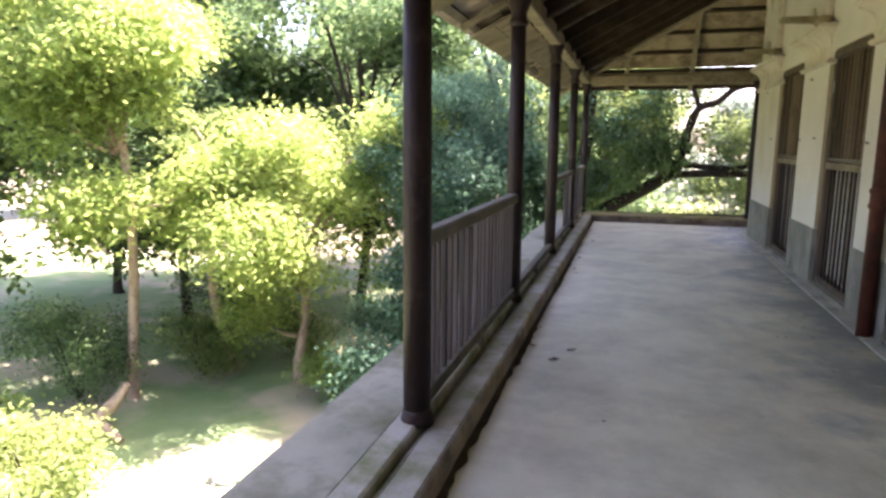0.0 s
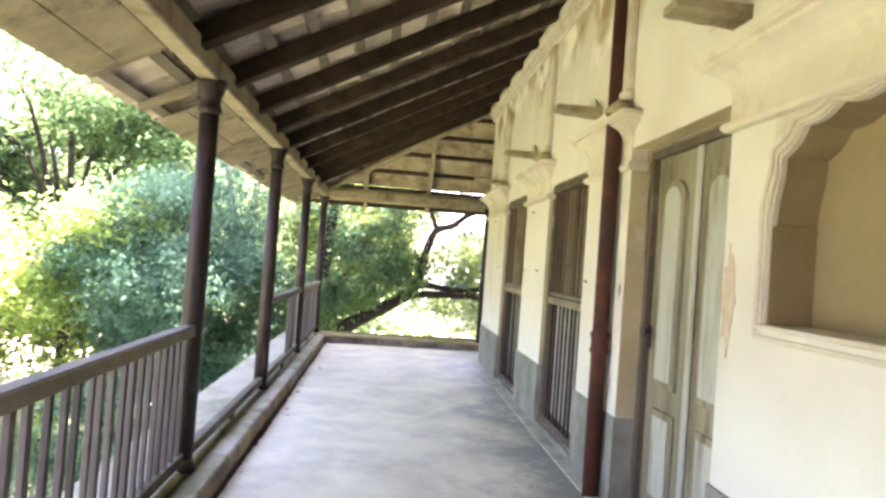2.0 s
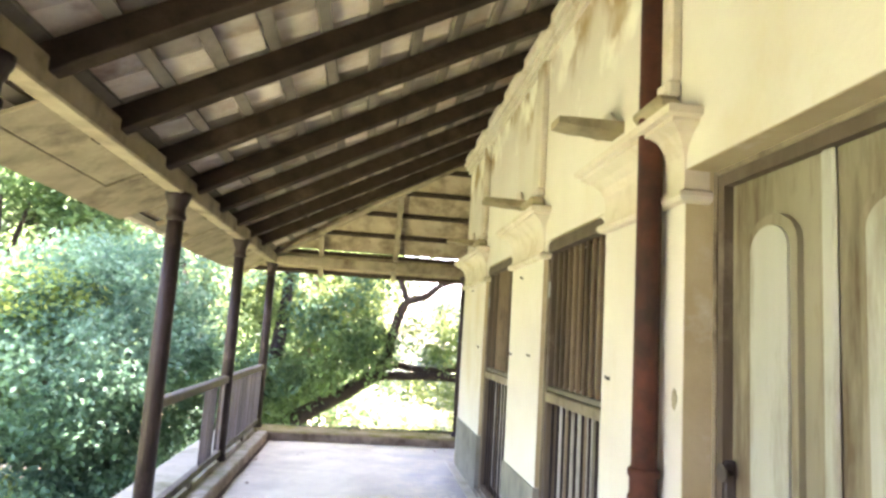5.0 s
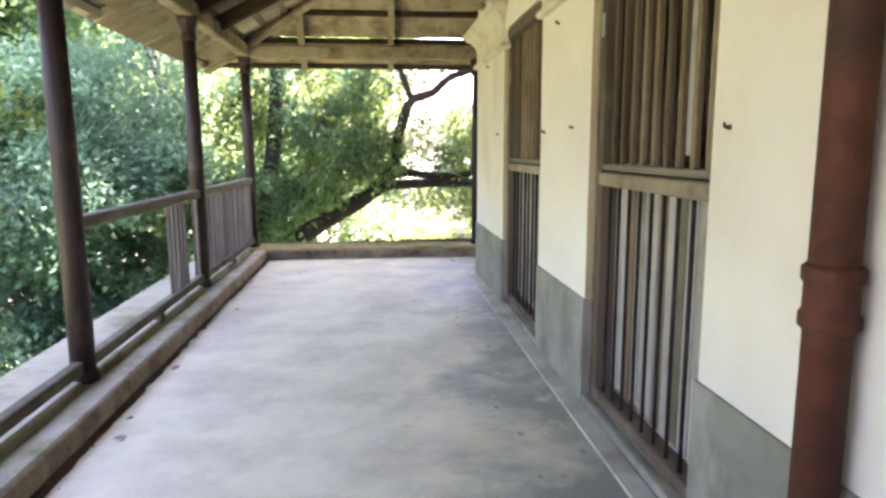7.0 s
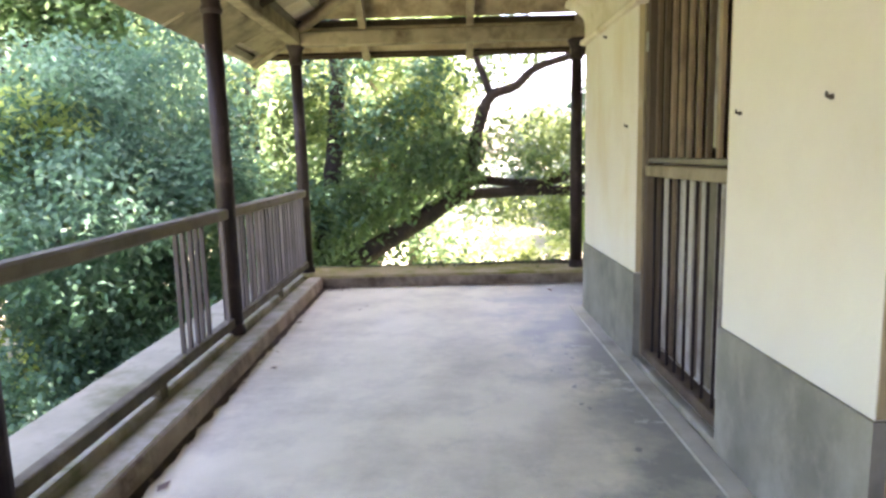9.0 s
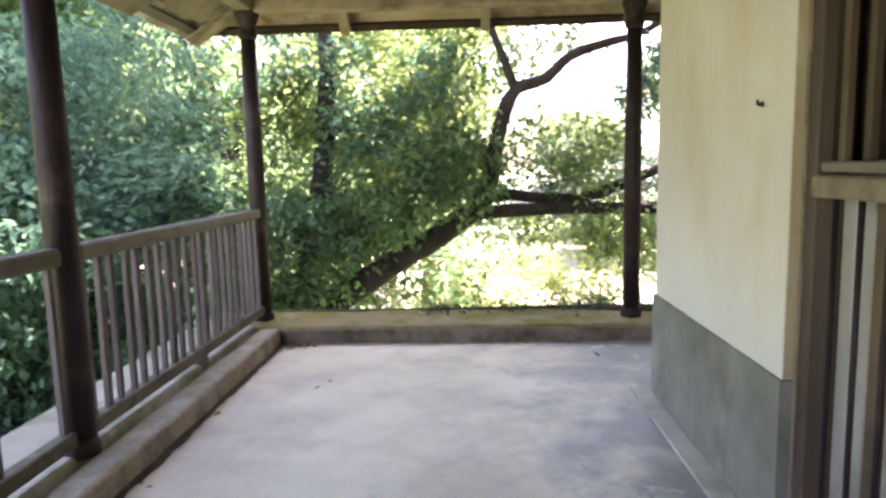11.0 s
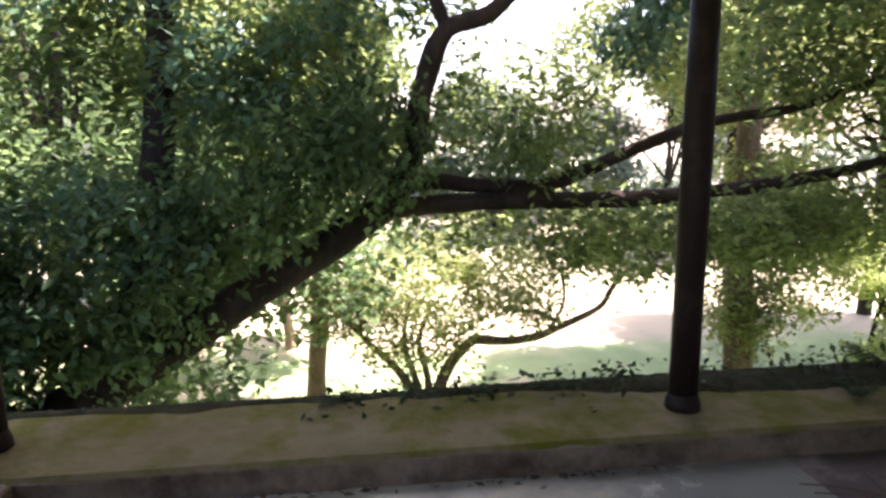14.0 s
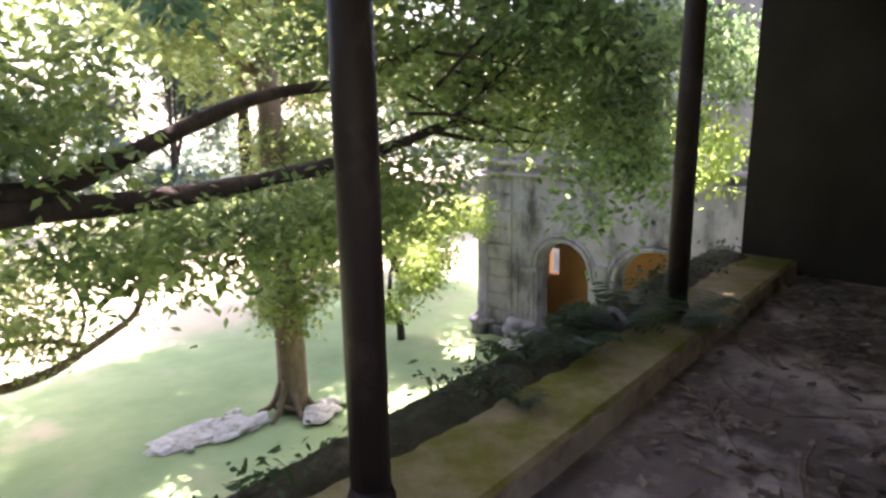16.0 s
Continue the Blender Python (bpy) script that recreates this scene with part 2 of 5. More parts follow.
M_LITTER = mat("dry_leaf", (0.07, 0.048, 0.036), (0.30, 0.24, 0.19), 4, 0.9, 0.0, per_island=0.6)
M_SHELF = mat("ochre_stone", (0.26, 0.205, 0.115), (0.38, 0.315, 0.195), 5, 0.9, 0.4, (0.13, 0.095, 0.05), 3, 0.5, 0.7, 40)
M_SOIL = mat("dark_moss_soil", (0.022, 0.024, 0.010), (0.06, 0.055, 0.025), 9, 1.0, 0.8, (0.09, 0.07, 0.045), 5, 0.55, 0.7, 30, bump_dist=0.03)
M_IRON = mat("iron_hook", (0.05, 0.04, 0.035), (0.09, 0.07, 0.06), 20, 0.7, 0.2)
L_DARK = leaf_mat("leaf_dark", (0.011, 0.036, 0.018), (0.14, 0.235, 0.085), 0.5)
L_BLUE = leaf_mat("leaf_bluish", (0.02, 0.06, 0.038), (0.105, 0.20, 0.118), 0.42)
L_LIME = leaf_mat("leaf_lime", (0.055, 0.125, 0.022), (0.23, 0.325, 0.075), 0.5)
L_MID = leaf_mat("leaf_mid", (0.03, 0.075, 0.024), (0.20, 0.275, 0.085), 0.52)
# Greyed leaf colour that stands in for haze over distance.
L_FAR = leaf_mat("leaf_far_haze", (0.055, 0.088, 0.06), (0.115, 0.16, 0.105), 0.3)
# Brightened lime leaf: the sun on these crowns is put into the colour.
L_SUN = leaf_mat("leaf_lime_lit", (0.08, 0.15, 0.03), (0.31, 0.40, 0.11), 0.5)
L_FERN = leaf_mat("leaf_fern", (0.015, 0.032, 0.014), (0.055, 0.09, 0.035), 0.3)
L_YEL = leaf_mat("leaf_yellowish", (0.08, 0.13, 0.032), (0.26, 0.315, 0.10), 0.45)


def worn_lit_wash(m, low, streak):
    """The wall's whiter lower part, wear and partly light put into the colour, and rain streaks under the roof, both
    with ragged edges.
    """
    n, l = m.node_tree.nodes, m.node_tree.links
    b = n["Principled BSDF"]
    src = b.inputs["Base Color"].links[0].from_socket
    geo = n.new("ShaderNodeNewGeometry")
    sep = n.new("ShaderNodeSeparateXYZ")
    l.new(geo.outputs["Position"], sep.inputs[0])
    for colour, z0, z1, stretch, scale, gain in ((low, 1.95, 0.45, (1, 1, 0.6), 1.5, 1.6), (streak, 2.6, 3.9, (1, 1.0, 0.7), 2.6, 2.8), ((0.82, 0.77, 0.64), 2.7, 4.0, (1, 1.0, 0.8), 3.4, 4.0)):
        mp = n.new("ShaderNodeMapping")
        mp.inputs["Scale"].default_value = stretch
        l.new(geo.outputs["Position"], mp.inputs["Vector"])
        t = n.new("ShaderNodeTexNoise")
        t.inputs["Scale"].default_value, t.inputs["Detail"].default_value = scale, 8
        l.new(mp.outputs[0], t.inputs["Vector"])
        r = n.new("ShaderNodeMapRange")
        r.inputs[1].default_value, r.inputs[2].default_value = z0, z1
        r.inputs[3].default_value, r.inputs[4].default_value = -0.8, 0.8
        l.new(sep.outputs[2], r.inputs[0])
        q = n.new("ShaderNodeMath")
        q.operation = "MULTIPLY_ADD"
        l.new(t.outputs["Fac"], q.inputs[0])
        q.inputs[1].default_value = gain
        l.new(r.outputs[0], q.inputs[2])
        f = n.new("ShaderNodeMapRange")
        f.inputs[1].default_value, f.inputs[2].default_value = gain * 0.5 + 0.05, gain * 0.5 + 0.6
        l.new(q.outputs[0], f.inputs[0])
        x = n.new("ShaderNodeMix")
        x.data_type = "RGBA"
        x.inputs[7].default_value = (*colour, 1)
        l.new(f.outputs[0], x.inputs[0])
        l.new(src, x.inputs[6])
        src = x.outputs[2]
    l.new(src, b.inputs["Base Color"])


worn_lit_wash(M_WALL, (0.69, 0.655, 0.56), (0.38, 0.26, 0.12))
worn_lit_wash(M_PLASTER, (0.67, 0.635, 0.53), (0.33, 0.23, 0.11))


def floor_patches(m, colour):
    """The darker polished strip that runs along the wall, with a ragged edge, and flaked spots."""
    n, l = m.node_tree.nodes, m.node_tree.links
    b = n["Principled BSDF"]
    src = b.inputs["Base Color"].links[0].from_socket
    geo = n.new("ShaderNodeNewGeometry")
    sep = n.new("ShaderNodeSeparateXYZ")
    l.new(geo.outputs["Position"], sep.inputs[0])
    t = n.new("ShaderNodeTexNoise")
    t.inputs["Scale"].default_value, t.inputs["Detail"].default_value, t.inputs["Roughness"].default_value = 1.7, 9, 0.65
    l.new(geo.outputs["Position"], t.inputs["Vector"])
    q = n.new("ShaderNodeMath")
    q.operation = "MULTIPLY_ADD"
    l.new(t.outputs["Fac"], q.inputs[0])
    q.inputs[1].default_value = 3.2
    l.new(sep.outputs[0], q.inputs[2])
    f = n.new("ShaderNodeMapRange")
    f.inputs[1].default_value, f.inputs[2].default_value = 3.45, 4.1
    l.new(q.outputs[0], f.inputs[0])
    x = n.new("ShaderNodeMix")
    x.data_type = "RGBA"
    x.inputs[7].default_value = (*colour, 1)
    l.new(f.outputs[0], x.inputs[0])
    l.new(src, x.inputs[6])
    # pale scaling where the polished skin has come off
    t2 = n.new("ShaderNodeTexNoise")
    t2.inputs["Scale"].default_value, t2.inputs["Detail"].default_value, t2.inputs["Roughness"].default_value = 3.6, 8, 0.7
    l.new(geo.outputs["Position"], t2.inputs["Vector"])
    f2 = n.new("ShaderNodeMapRange")
    f2.inputs[1].default_value, f2.inputs[2].default_value = 0.575, 0.625
    l.new(t2.outputs["Fac"], f2.inputs[0])
    both = n.new("ShaderNodeMath")
    both.operation = "MULTIPLY"
    l.new(f.outputs[0], both.inputs[0])
    l.new(f2.outputs[0], both.inputs[1])
    x2 = n.new("ShaderNodeMix")
    x2.data_type = "RGBA"
    x2.inputs[7].default_value = (0.47, 0.455, 0.375, 1)
    l.new(both.outputs[0], x2.inputs[0])
    l.new(x.outputs[2], x2.inputs[6])
    l.new(x2.outputs[2], b.inputs["Base Color"])
    w = n.new("ShaderNodeMapRange")
    w.inputs[3].default_value, w.inputs[4].default_value = 0.66, 0.52
    l.new(f.outputs[0], w.inputs[0])
    l.new(w.outputs[0], b.inputs["Roughness"])


floor_patches(M_FLOOR, (0.235, 0.238, 0.198))


# ---- building blocks ----
def box(bm, x0, x1, y0, y1, z0, z1, bev=0.0, m=None):
    r = bmesh.ops.create_cube(bm, size=1)
    v = r["verts"]
    mm = Matrix.Translation(((x0 + x1) / 2, (y0 + y1) / 2, (z0 + z1) / 2)) @ Matrix.Diagonal((abs(x1 - x0), abs(y1 - y0), abs(z1 - z0), 1))
    bmesh.ops.transform(bm, matrix=(m @ mm) if m else mm, verts=v)
    if bev:
        es = list({e for w in v for e in w.link_edges})
        bmesh.ops.bevel(bm, geom=es, offset=bev, segments=1, profile=0.5, affect="EDGES")


def lathe(bm, prof, cx=0, cy=0, seg=16, m=None):
    """A turned shape from (radius, height) pairs."""
    rings = []
    for r, z in prof:
        rings.append([bm.verts.new((cx + r * math.cos(2 * math.pi * k / seg), cy + r * math.sin(2 * math.pi * k / seg), z)) for k in range(seg)])
    for p, q in zip(rings, rings[1:]):
        for k in range(seg):
            f = bm.faces.new((p[k], p[(k + 1) % seg], q[(k + 1) % seg], q[k]))
            f.smooth = True
    bm.faces.new(rings[0][::-1])
    bm.faces.new(rings[-1])
    if m:
        bmesh.ops.transform(bm, matrix=m, verts=[v for r in rings for v in r])


def tube(bm, pts, seg=8, wob=0.0, rnd=None):
    """A tapered limb through (x, y, z, radius) points, smoothed."""
    ps = [Vector(p[:3]) for p in pts]
    rs = [p[3] for p in pts]
    fine, fr = [], []
    for i in range(len(ps) - 1):
        p0, p1, p2, p3 = ps[max(i - 1, 0)], ps[i], ps[i + 1], ps[min(i + 2, len(ps) - 1)]
        for s in range(4):
            u = s / 4
            fine.append(0.5 * ((2 * p1) + (p2 - p0) * u + (2 * p0 - 5 * p1 + 4 * p2 - p3) * u * u + (3 * p1 - p0 - 3 * p2 + p3) * u ** 3))
            fr.append(rs[i] + (rs[i + 1] - rs[i]) * u)
    fine.append(ps[-1])
    fr.append(rs[-1])
    prev = None
    up = Vector((0.13, 0.21, 0.97))
    for i, (p, r) in enumerate(zip(fine, fr)):
        d = (fine[min(i + 1, len(fine) - 1)] - fine[max(i - 1, 0)]).normalized()
        a1 = d.cross(up)
        if a1.length < 0.05:
            a1 = d.cross(Vector((1, 0, 0)))
        a1.normalize()
        a2 = d.cross(a1)
        ring = []
        for k in range(seg):
            t = 2 * math.pi * k / seg
            rr = r * (1 + wob * (noise.noise(p * 3 + Vector((math.cos(t), math.sin(t), 0)))))
            ring.append(bm.verts.new(p + rr * (math.cos(t) * a1 + math.sin(t) * a2)))
        if prev:
            for k in range(seg):
                f = bm.faces.new((prev[k], prev[(k + 1) % seg], ring[(k + 1) % seg], ring[k]))
                f.smooth = True
        else:
            bm.faces.new(ring[::-1])
        prev = ring
    bm.faces.new(prev)


def mesh_of(name, bm, material):
    bmesh.ops.recalc_face_normals(bm, faces=bm.faces)
    me = bpy.data.meshes.new(name)
    bm.to_mesh(me)
    bm.free()
    me.materials.append(material)
    return me


def part(name, bm, material, parent, label=""):
    ob = new(name, mesh_of(name, bm, material))
    ob.parent = parent
    return tagged(ob, label)


def thing(name, label, category, group="", kind=""):
    return tagged(new(name), label, category, group, kind)


def solo(name, bm, material, label, category, group="", kind=""):
    return tagged(new(name, mesh_of(name, bm, material)), label, category, group, kind)


def boxes(*rows, bev=0.0):
    bm = bmesh.new()
    for r in rows:
        box(bm, *r, bev=bev)
    return bm


# ---- plan ----
XW, XI = 2.61, 2.95            # wall face, inner face
YE, YK, YP = 10.90, 11.99, 12.25   # wall's end, far kerb, far posts
ZB, ZR = 2.42, 3.85            # eaves beam's underside, roof's line on the wall
Z_G = -4.2
POSTS = [YP - 2.37 * k for k in range(6)]
OPEN = [("window", 8.22, 9.47, 0.04, 2.28), ("window", 6.05, 7.25, 0.04, 2.25), ("door", 4.0, 5.2, 0.04, 2.27), ("niche", 2.75, 3.67, 1.30, 2.14)]
Y0, XE = -1.4, 7.0

# ---- ground, floor, walls ----
bm = bmesh.new()
bmesh.ops.create_grid(bm, x_segments=120, y_segments=120, size=1)
for v in bm.verts:
    r = max(abs(v.co.x), abs(v.co.y))
    k = 60 * r + 1900 * r ** 6
    v.co.xy = v.co.xy / max(r, 1e-6) * k + Vector((3, 14))
    v.co.z = Z_G + (0.25 * noise.noise(Vector((v.co.x * 0.15, v.co.y * 0.15, 0))) if k < 60 else 0)
solo("ground", bm, M_LAWN, "patchy shaded lawn and bare sandy ground round the house", "ground", kind="structure")

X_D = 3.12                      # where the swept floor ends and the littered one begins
solo("floor_side", boxes((X_D, XE, YE - 0.05, YK + 0.01, -0.25, 0)), M_DIRT, "dirty cement floor of the side verandah, darkened for the roof's shade", "floor", kind="structure")
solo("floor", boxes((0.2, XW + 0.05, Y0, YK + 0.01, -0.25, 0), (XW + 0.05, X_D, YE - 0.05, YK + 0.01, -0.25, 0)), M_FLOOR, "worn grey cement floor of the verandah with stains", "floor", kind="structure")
kerb = thing("kerb_side", "weathered cement kerb with moss and grime along the open side", "kerb", kind="structure")
part("top", boxes((0.055, 0.192, Y0, YK, -0.3, 0.12), (0.02, 0.055, Y0, YK, -0.3, 0.10), (-0.1, 0.02, Y0, YK, -0.3, 0.148), bev=0.012), M_KERB, kerb)
bm = bmesh.new()
rows = []
for k in range(190):
    y = Y0 + (YK - Y0) * k / 189
    w = 0.006 * noise.noise(Vector((0.4, y * 3, 0)))
    rows.append([bm.verts.new(c) for c in ((0.19, y, 0.112 + w), (0.199 + w * 0.4, y, 0.104 + w), (0.203 + w * 0.6, y, 0.05), (0.206 + w, y, 0.0))])
for p, q in zip(rows, rows[1:]):
    for i in range(3):
        bm.faces.new((p[i], q[i], q[i + 1], p[i + 1]))
part("face", bm, M_KERBF, kerb, "brown inner face, grimy and toned for shade")
# Dark ribbon along the kerb's foot: dirt with the shadow line put in.
bm = bmesh.new()
rows = []
for k in range(420):
    y = Y0 + (YK - Y0) * k / 419
    w = 0.032 + 0.03 * noise.noise(Vector((2.2, y * 1.3, 0))) + 0.022 * noise.noise(Vector((5.1, y * 9, 0)))
    rows.append([bm.verts.new(c) for c in ((0.2, y, 0.016), (0.207 + 0.3 * max(w, 0.004), y, 0.009), (0.208 + max(w, 0.004), y, 0.001))])
for p, q in zip(rows, rows[1:]):
    for i in range(2):
        bm.faces.new((p[i], q[i], q[i + 1], p[i + 1]))
solo("grime_line", bm, M_GRIME, "black line of dirt and painted shade along the kerb's foot", "dirt", kind="stuff")
solo("slab_edge", boxes((-0.48, -0.1, Y0, YK, -0.3, 0.13), bev=0.012), M_SLAB, "pale weathered cement ledge outside the railing", "ledge", kind="structure")
kerb = thing("kerb_end", "mossy cement kerb at the verandah's end", "kerb", kind="structure")
part("top", boxes((-0.48, XE, YK + 0.008, 12.56, -0.3, 0.12), bev=0.018), M_MOSS, kerb)
bm = bmesh.new()
rows = []
for k in range(150):
    x = 0.2 + (XE - 0.2) * k / 149
    w = 0.008 * noise.noise(Vector((x * 3, 0.9, 0))) + 0.005 * noise.noise(Vector((x * 11, 0.2, 0)))
    rows.append([bm.verts.new(c) for c in ((x, YK + 0.02, 0.108 + w), (x, YK + 0.004 - w * 0.4, 0.098 + w), (x, YK - 0.002, 0.05), (x, YK - 0.006 - w, 0.0))])
for p, q in zip(rows, rows[1:]):
    for i in range(3):
        bm.faces.new((p[i], q[i], q[i + 1], p[i + 1]))
part("face", bm, M_KERBF, kerb, "brown inner face, grimy and toned for shade")
solo("slab_under", boxes((-0.3, XE + 6, Y0, 12.4, -0.5, -0.3)), M_SLAB, "pale concrete slab under the verandah", "slab", kind="structure")
solo("wall_lower", boxes((0.0, XE + 6, Y0, 12.0, Z_G - 0.3, -0.5)), M_FAR, "grey plastered lower storey of the house", "wall", kind="structure")


def pierced(bm, x0, x1, y0, y1, z0, z1, holes):
    """A wall along y as blocks that leave its openings free."""
    cut = y0
    for _, a0, a1, b0, b1 in sorted(holes, key=lambda h: h[1]):
        box(bm, x0, x1, cut, a0, z0, z1)
        if b0 > z0:
            box(bm, x0, x1, a0, a1, z0, b0)
        box(bm, x0, x1, a0, a1, b1, z1)
        cut = a1
    box(bm, x0, x1, cut, y1, z0, z1)


bm = bmesh.new()
pierced(bm, XW, XI, Y0, YE, 0, ZR + 0.25, OPEN)
wall = solo("wall_main", bm, M_WALL, "pale yellow limewashed verandah wall, stained high up", "wall", kind="structure")
solo("wall_side", boxes((XI, XE, YE - 0.34, YE, 0, ZR + 0.25)), M_WALL, "pale yellow limewashed wall round the corner", "wall", kind="structure")
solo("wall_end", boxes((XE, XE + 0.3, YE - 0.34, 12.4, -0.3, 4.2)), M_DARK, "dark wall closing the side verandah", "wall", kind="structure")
# Unseen mass above the rooms, added to cast shade beyond the house.
solo("house_block", boxes((3.0, 18.0, -14.0, YE - 0.4, 4.3, 6.2)), M_WALL, "unseen block above the rooms, added to block the sun", "wall", kind="structure")
# Unseen wall, drawn out to x -5 to block light from behind.
solo("wall_back", boxes((-5.0, XE + 6, Y0 - 0.25, Y0, Z_G - 0.3, 5.0)), M_FAR, "unseen grey wall behind the verandah, added to block light", "wall", kind="structure")
solo("wall_room", boxes((6.2, 6.4, Y0, YE - 0.34, 0, 4.1)), M_DARK, "wall of the room within, coloured near black as unlit", "wall", kind="structure")
solo("floor_room", boxes((XI, 6.2, Y0, YE - 0.34, -0.25, 0.0)), M_DARK, "floor of the room within, coloured near black as unlit", "floor", kind="structure")
solo("ceiling_room", boxes((XI, 6.2, Y0, YE - 0.34, 4.0, 4.1)), M_DARK, "ceiling of the room within, coloured near black as unlit", "ceiling", kind="structure")
# dado, pier by pier, with returns into the openings
cuts = [Y0] + [v for _, a0, a1, b0, b1 in sorted(OPEN, key=lambda h: h[1]) if b0 < 0.5 for v in (a0, a1)] + [YE]
for a0, a1 in zip(cuts[::2], cuts[1::2]):
    near_end, far_end = a0 > Y0, a1 < YE
    plan = [(XW, a0), (XW - 0.012, a0), (XW - 0.012, a1), (XW, a1)]
    if near_end:
        r0 = XW + (0.12 if abs(a0 - 5.2) < 0.01 else 0.044)
        plan[0:2] = [(XW, a0), (r0, a0), (r0, a0 - 0.012), (XW - 0.012, a0 - 0.012)]
    if far_end:
        r1 = XW + (0.12 if abs(a1 - 4.0) < 0.01 else 0.044)
        plan[-2:] = [(XW - 0.012, a1 + 0.012), (r1, a1 + 0.012), (r1, a1), (XW, a1)]
    bm = bmesh.new()
    rings = [[bm.verts.new((x, y, z)) for x, y in plan] for z in (0.0, 0.56)]
    for q in rings:
        bm.faces.new(q)
    for k in range(len(plan)):
        bm.faces.new((rings[0][k], rings[0][(k + 1) % len(plan)], rings[1][(k + 1) % len(plan)], rings[1][k]))
    bmesh.ops.recalc_face_normals(bm, faces=bm.faces)
    solo("dado", bm, M_DADO, "grey cement dado along a pier's foot", "dado", kind="structure")
solo("dado_side", boxes((XW - 0.012, XE, YE, YE + 0.012, 0, 0.56)), M_DADO, "grey cement dado round the corner", "dado", kind="structure")
solo("baseboard", boxes((XW - 0.115, XW - 0.012, Y0, YE + 0.06, 0.0, 0.012), bev=0.005), M_FILLET, "pale cement fillet along the wall's foot", "fillet", kind="structure")

# capitals along the piers, upper strips with corbels, shelf brackets and the cornice under the roof
PIERS = [(9.47, YE), (7.25, 8.22), (5.2, 6.05), (Y0, 4.0)]


def capital(y0, y1):
    bm = bmesh.new()
    prof = ((0.004, 2.13), (0.028, 2.138), (0.04, 2.155), (0.036, 2.175), (0.008, 2.188), (0.006, 2.28), (0.012, 2.325), (0.03, 2.365), (0.062, 2.40), (0.104, 2.425), (0.112, 2.428), (0.112, 2.445), (0.138, 2.452), (0.142, 2.482), (0.12, 2.494), (0.004, 2.50))
    rows = []
    for d, z in prof:
        rows.append([bm.verts.new(p) for p in ((XW + 0.10, y0 - d, z), (XW - d, y0 - d, z), (XW - d, y1 + d, z), (XW + 0.10, y1 + d, z))])
    for p, q in zip(rows, rows[1:]):
        for k in range(3):
            bm.faces.new((p[k], p[k + 1], q[k + 1], q[k]))
    return solo("capital", bm, M_PLASTER, "moulded yellow plaster capital along a pier's top", "capital", "pier capitals", kind="structure")


for y0, y1 in PIERS:
    capital(y0, y1)
for y in (9.6, 7.38, 5.33):
    s_ = thing("wall_strip", "plaster strip above a pier, on a dark stone corbel", "pilaster", "wall strips", kind="structure")
    part("strip", boxes((XW - 0.05, XW, y - 0.09, y + 0.09, 2.66, ZR - 0.22), bev=0.008), M_PLASTER, s_)
    part("corbel", boxes((XW - 0.13, XW, y - 0.125, y + 0.125, 2.503, 2.585), bev=0.03), M_SHELF, s_)
    part("flare", boxes((XW - 0.07, XW, y - 0.1, y + 0.1, 2.585, 2.66), bev=0.018), M_PLASTER, s_)
cor = thing("cornice", "stained plaster cornice under the roof's edge", "cornice", kind="structure")
for nm, d_, z_0, z_1 in (("band", 0.10, 0.10, 0.02), ("fillet", 0.062, 0.155, 0.105), ("fillet", 0.036, 0.215, 0.16)):
    part(nm, boxes((XW - d_, XW, Y0, YE + d_, ZR - z_0, ZR - z_1), bev=0.008), M_CORN, cor)


def shelf(y, z=2.68, d=0.34, w=0.16):
    """A stone bracket slab that juts out of the wall, thinner towards its rounded tip."""
    bm = bmesh.new()
    n = 9
    rows = []
    for k in range(n):
        u = k / (n - 1)
        x = XW - d * u
        half = w / 2 * (1 - 0.12 * max(0.0, u - 0.85) / 0.15)
        th = 0.06 - 0.022 * u + 0.003 * math.sin(14 * u + 5 * y)
        rows.append([bm.verts.new(c) for c in ((x, y - half, z), (x, y + half, z), (x, y + half, z - th), (x, y - half, z - th))])
    for p, q in zip(rows, rows[1:]):
        for k in range(4):
            bm.faces.new((p[k], p[(k + 1) % 4], q[(k + 1) % 4], q[k]))
    bm.faces.new(rows[0])
    bm.faces.new(rows[-1])
    t = thing("shelf_bracket", "weathered stone bracket slab jutting out of the wall", "bracket", "wall brackets", kind="structure")
    part("slab", bm, M_SHELF, t)
    bm = bmesh.new()
    vs = [bm.verts.new((XW - 0.012, y + 0.17 - 0.14 * math.cos(math.pi * k / 16), z + 0.01 + 0.11 * math.sin(math.pi * k / 16))) for k in range(17)]
    f = bm.faces.new(vs)
    ex = bmesh.ops.extrude_face_region(bm, geom=[f])
    bmesh.ops.translate(bm, vec=(0.02, 0, 0), verts=[v for v in ex["geom"] if isinstance(v, bmesh.types.BMVert)])
    part("lunette", bm, M_PLASTER, t, "pale half-round plaster patch")


for y in (3.97, 5.92, 7.93, 10.3):
    shelf(y)

# ---- roof ----
SL1 = (ZR - 2.5) / XW
SL2 = (ZR - 2.5) / (YP - YE)
A1, A2 = math.atan(SL1), math.atan(SL2)


def roof1(x):
    return 2.5 + SL1 * x


roof = thing("roof", "lean-to roof of clay tiles on dark wooden rafters over the verandah", "roof", kind="structure")
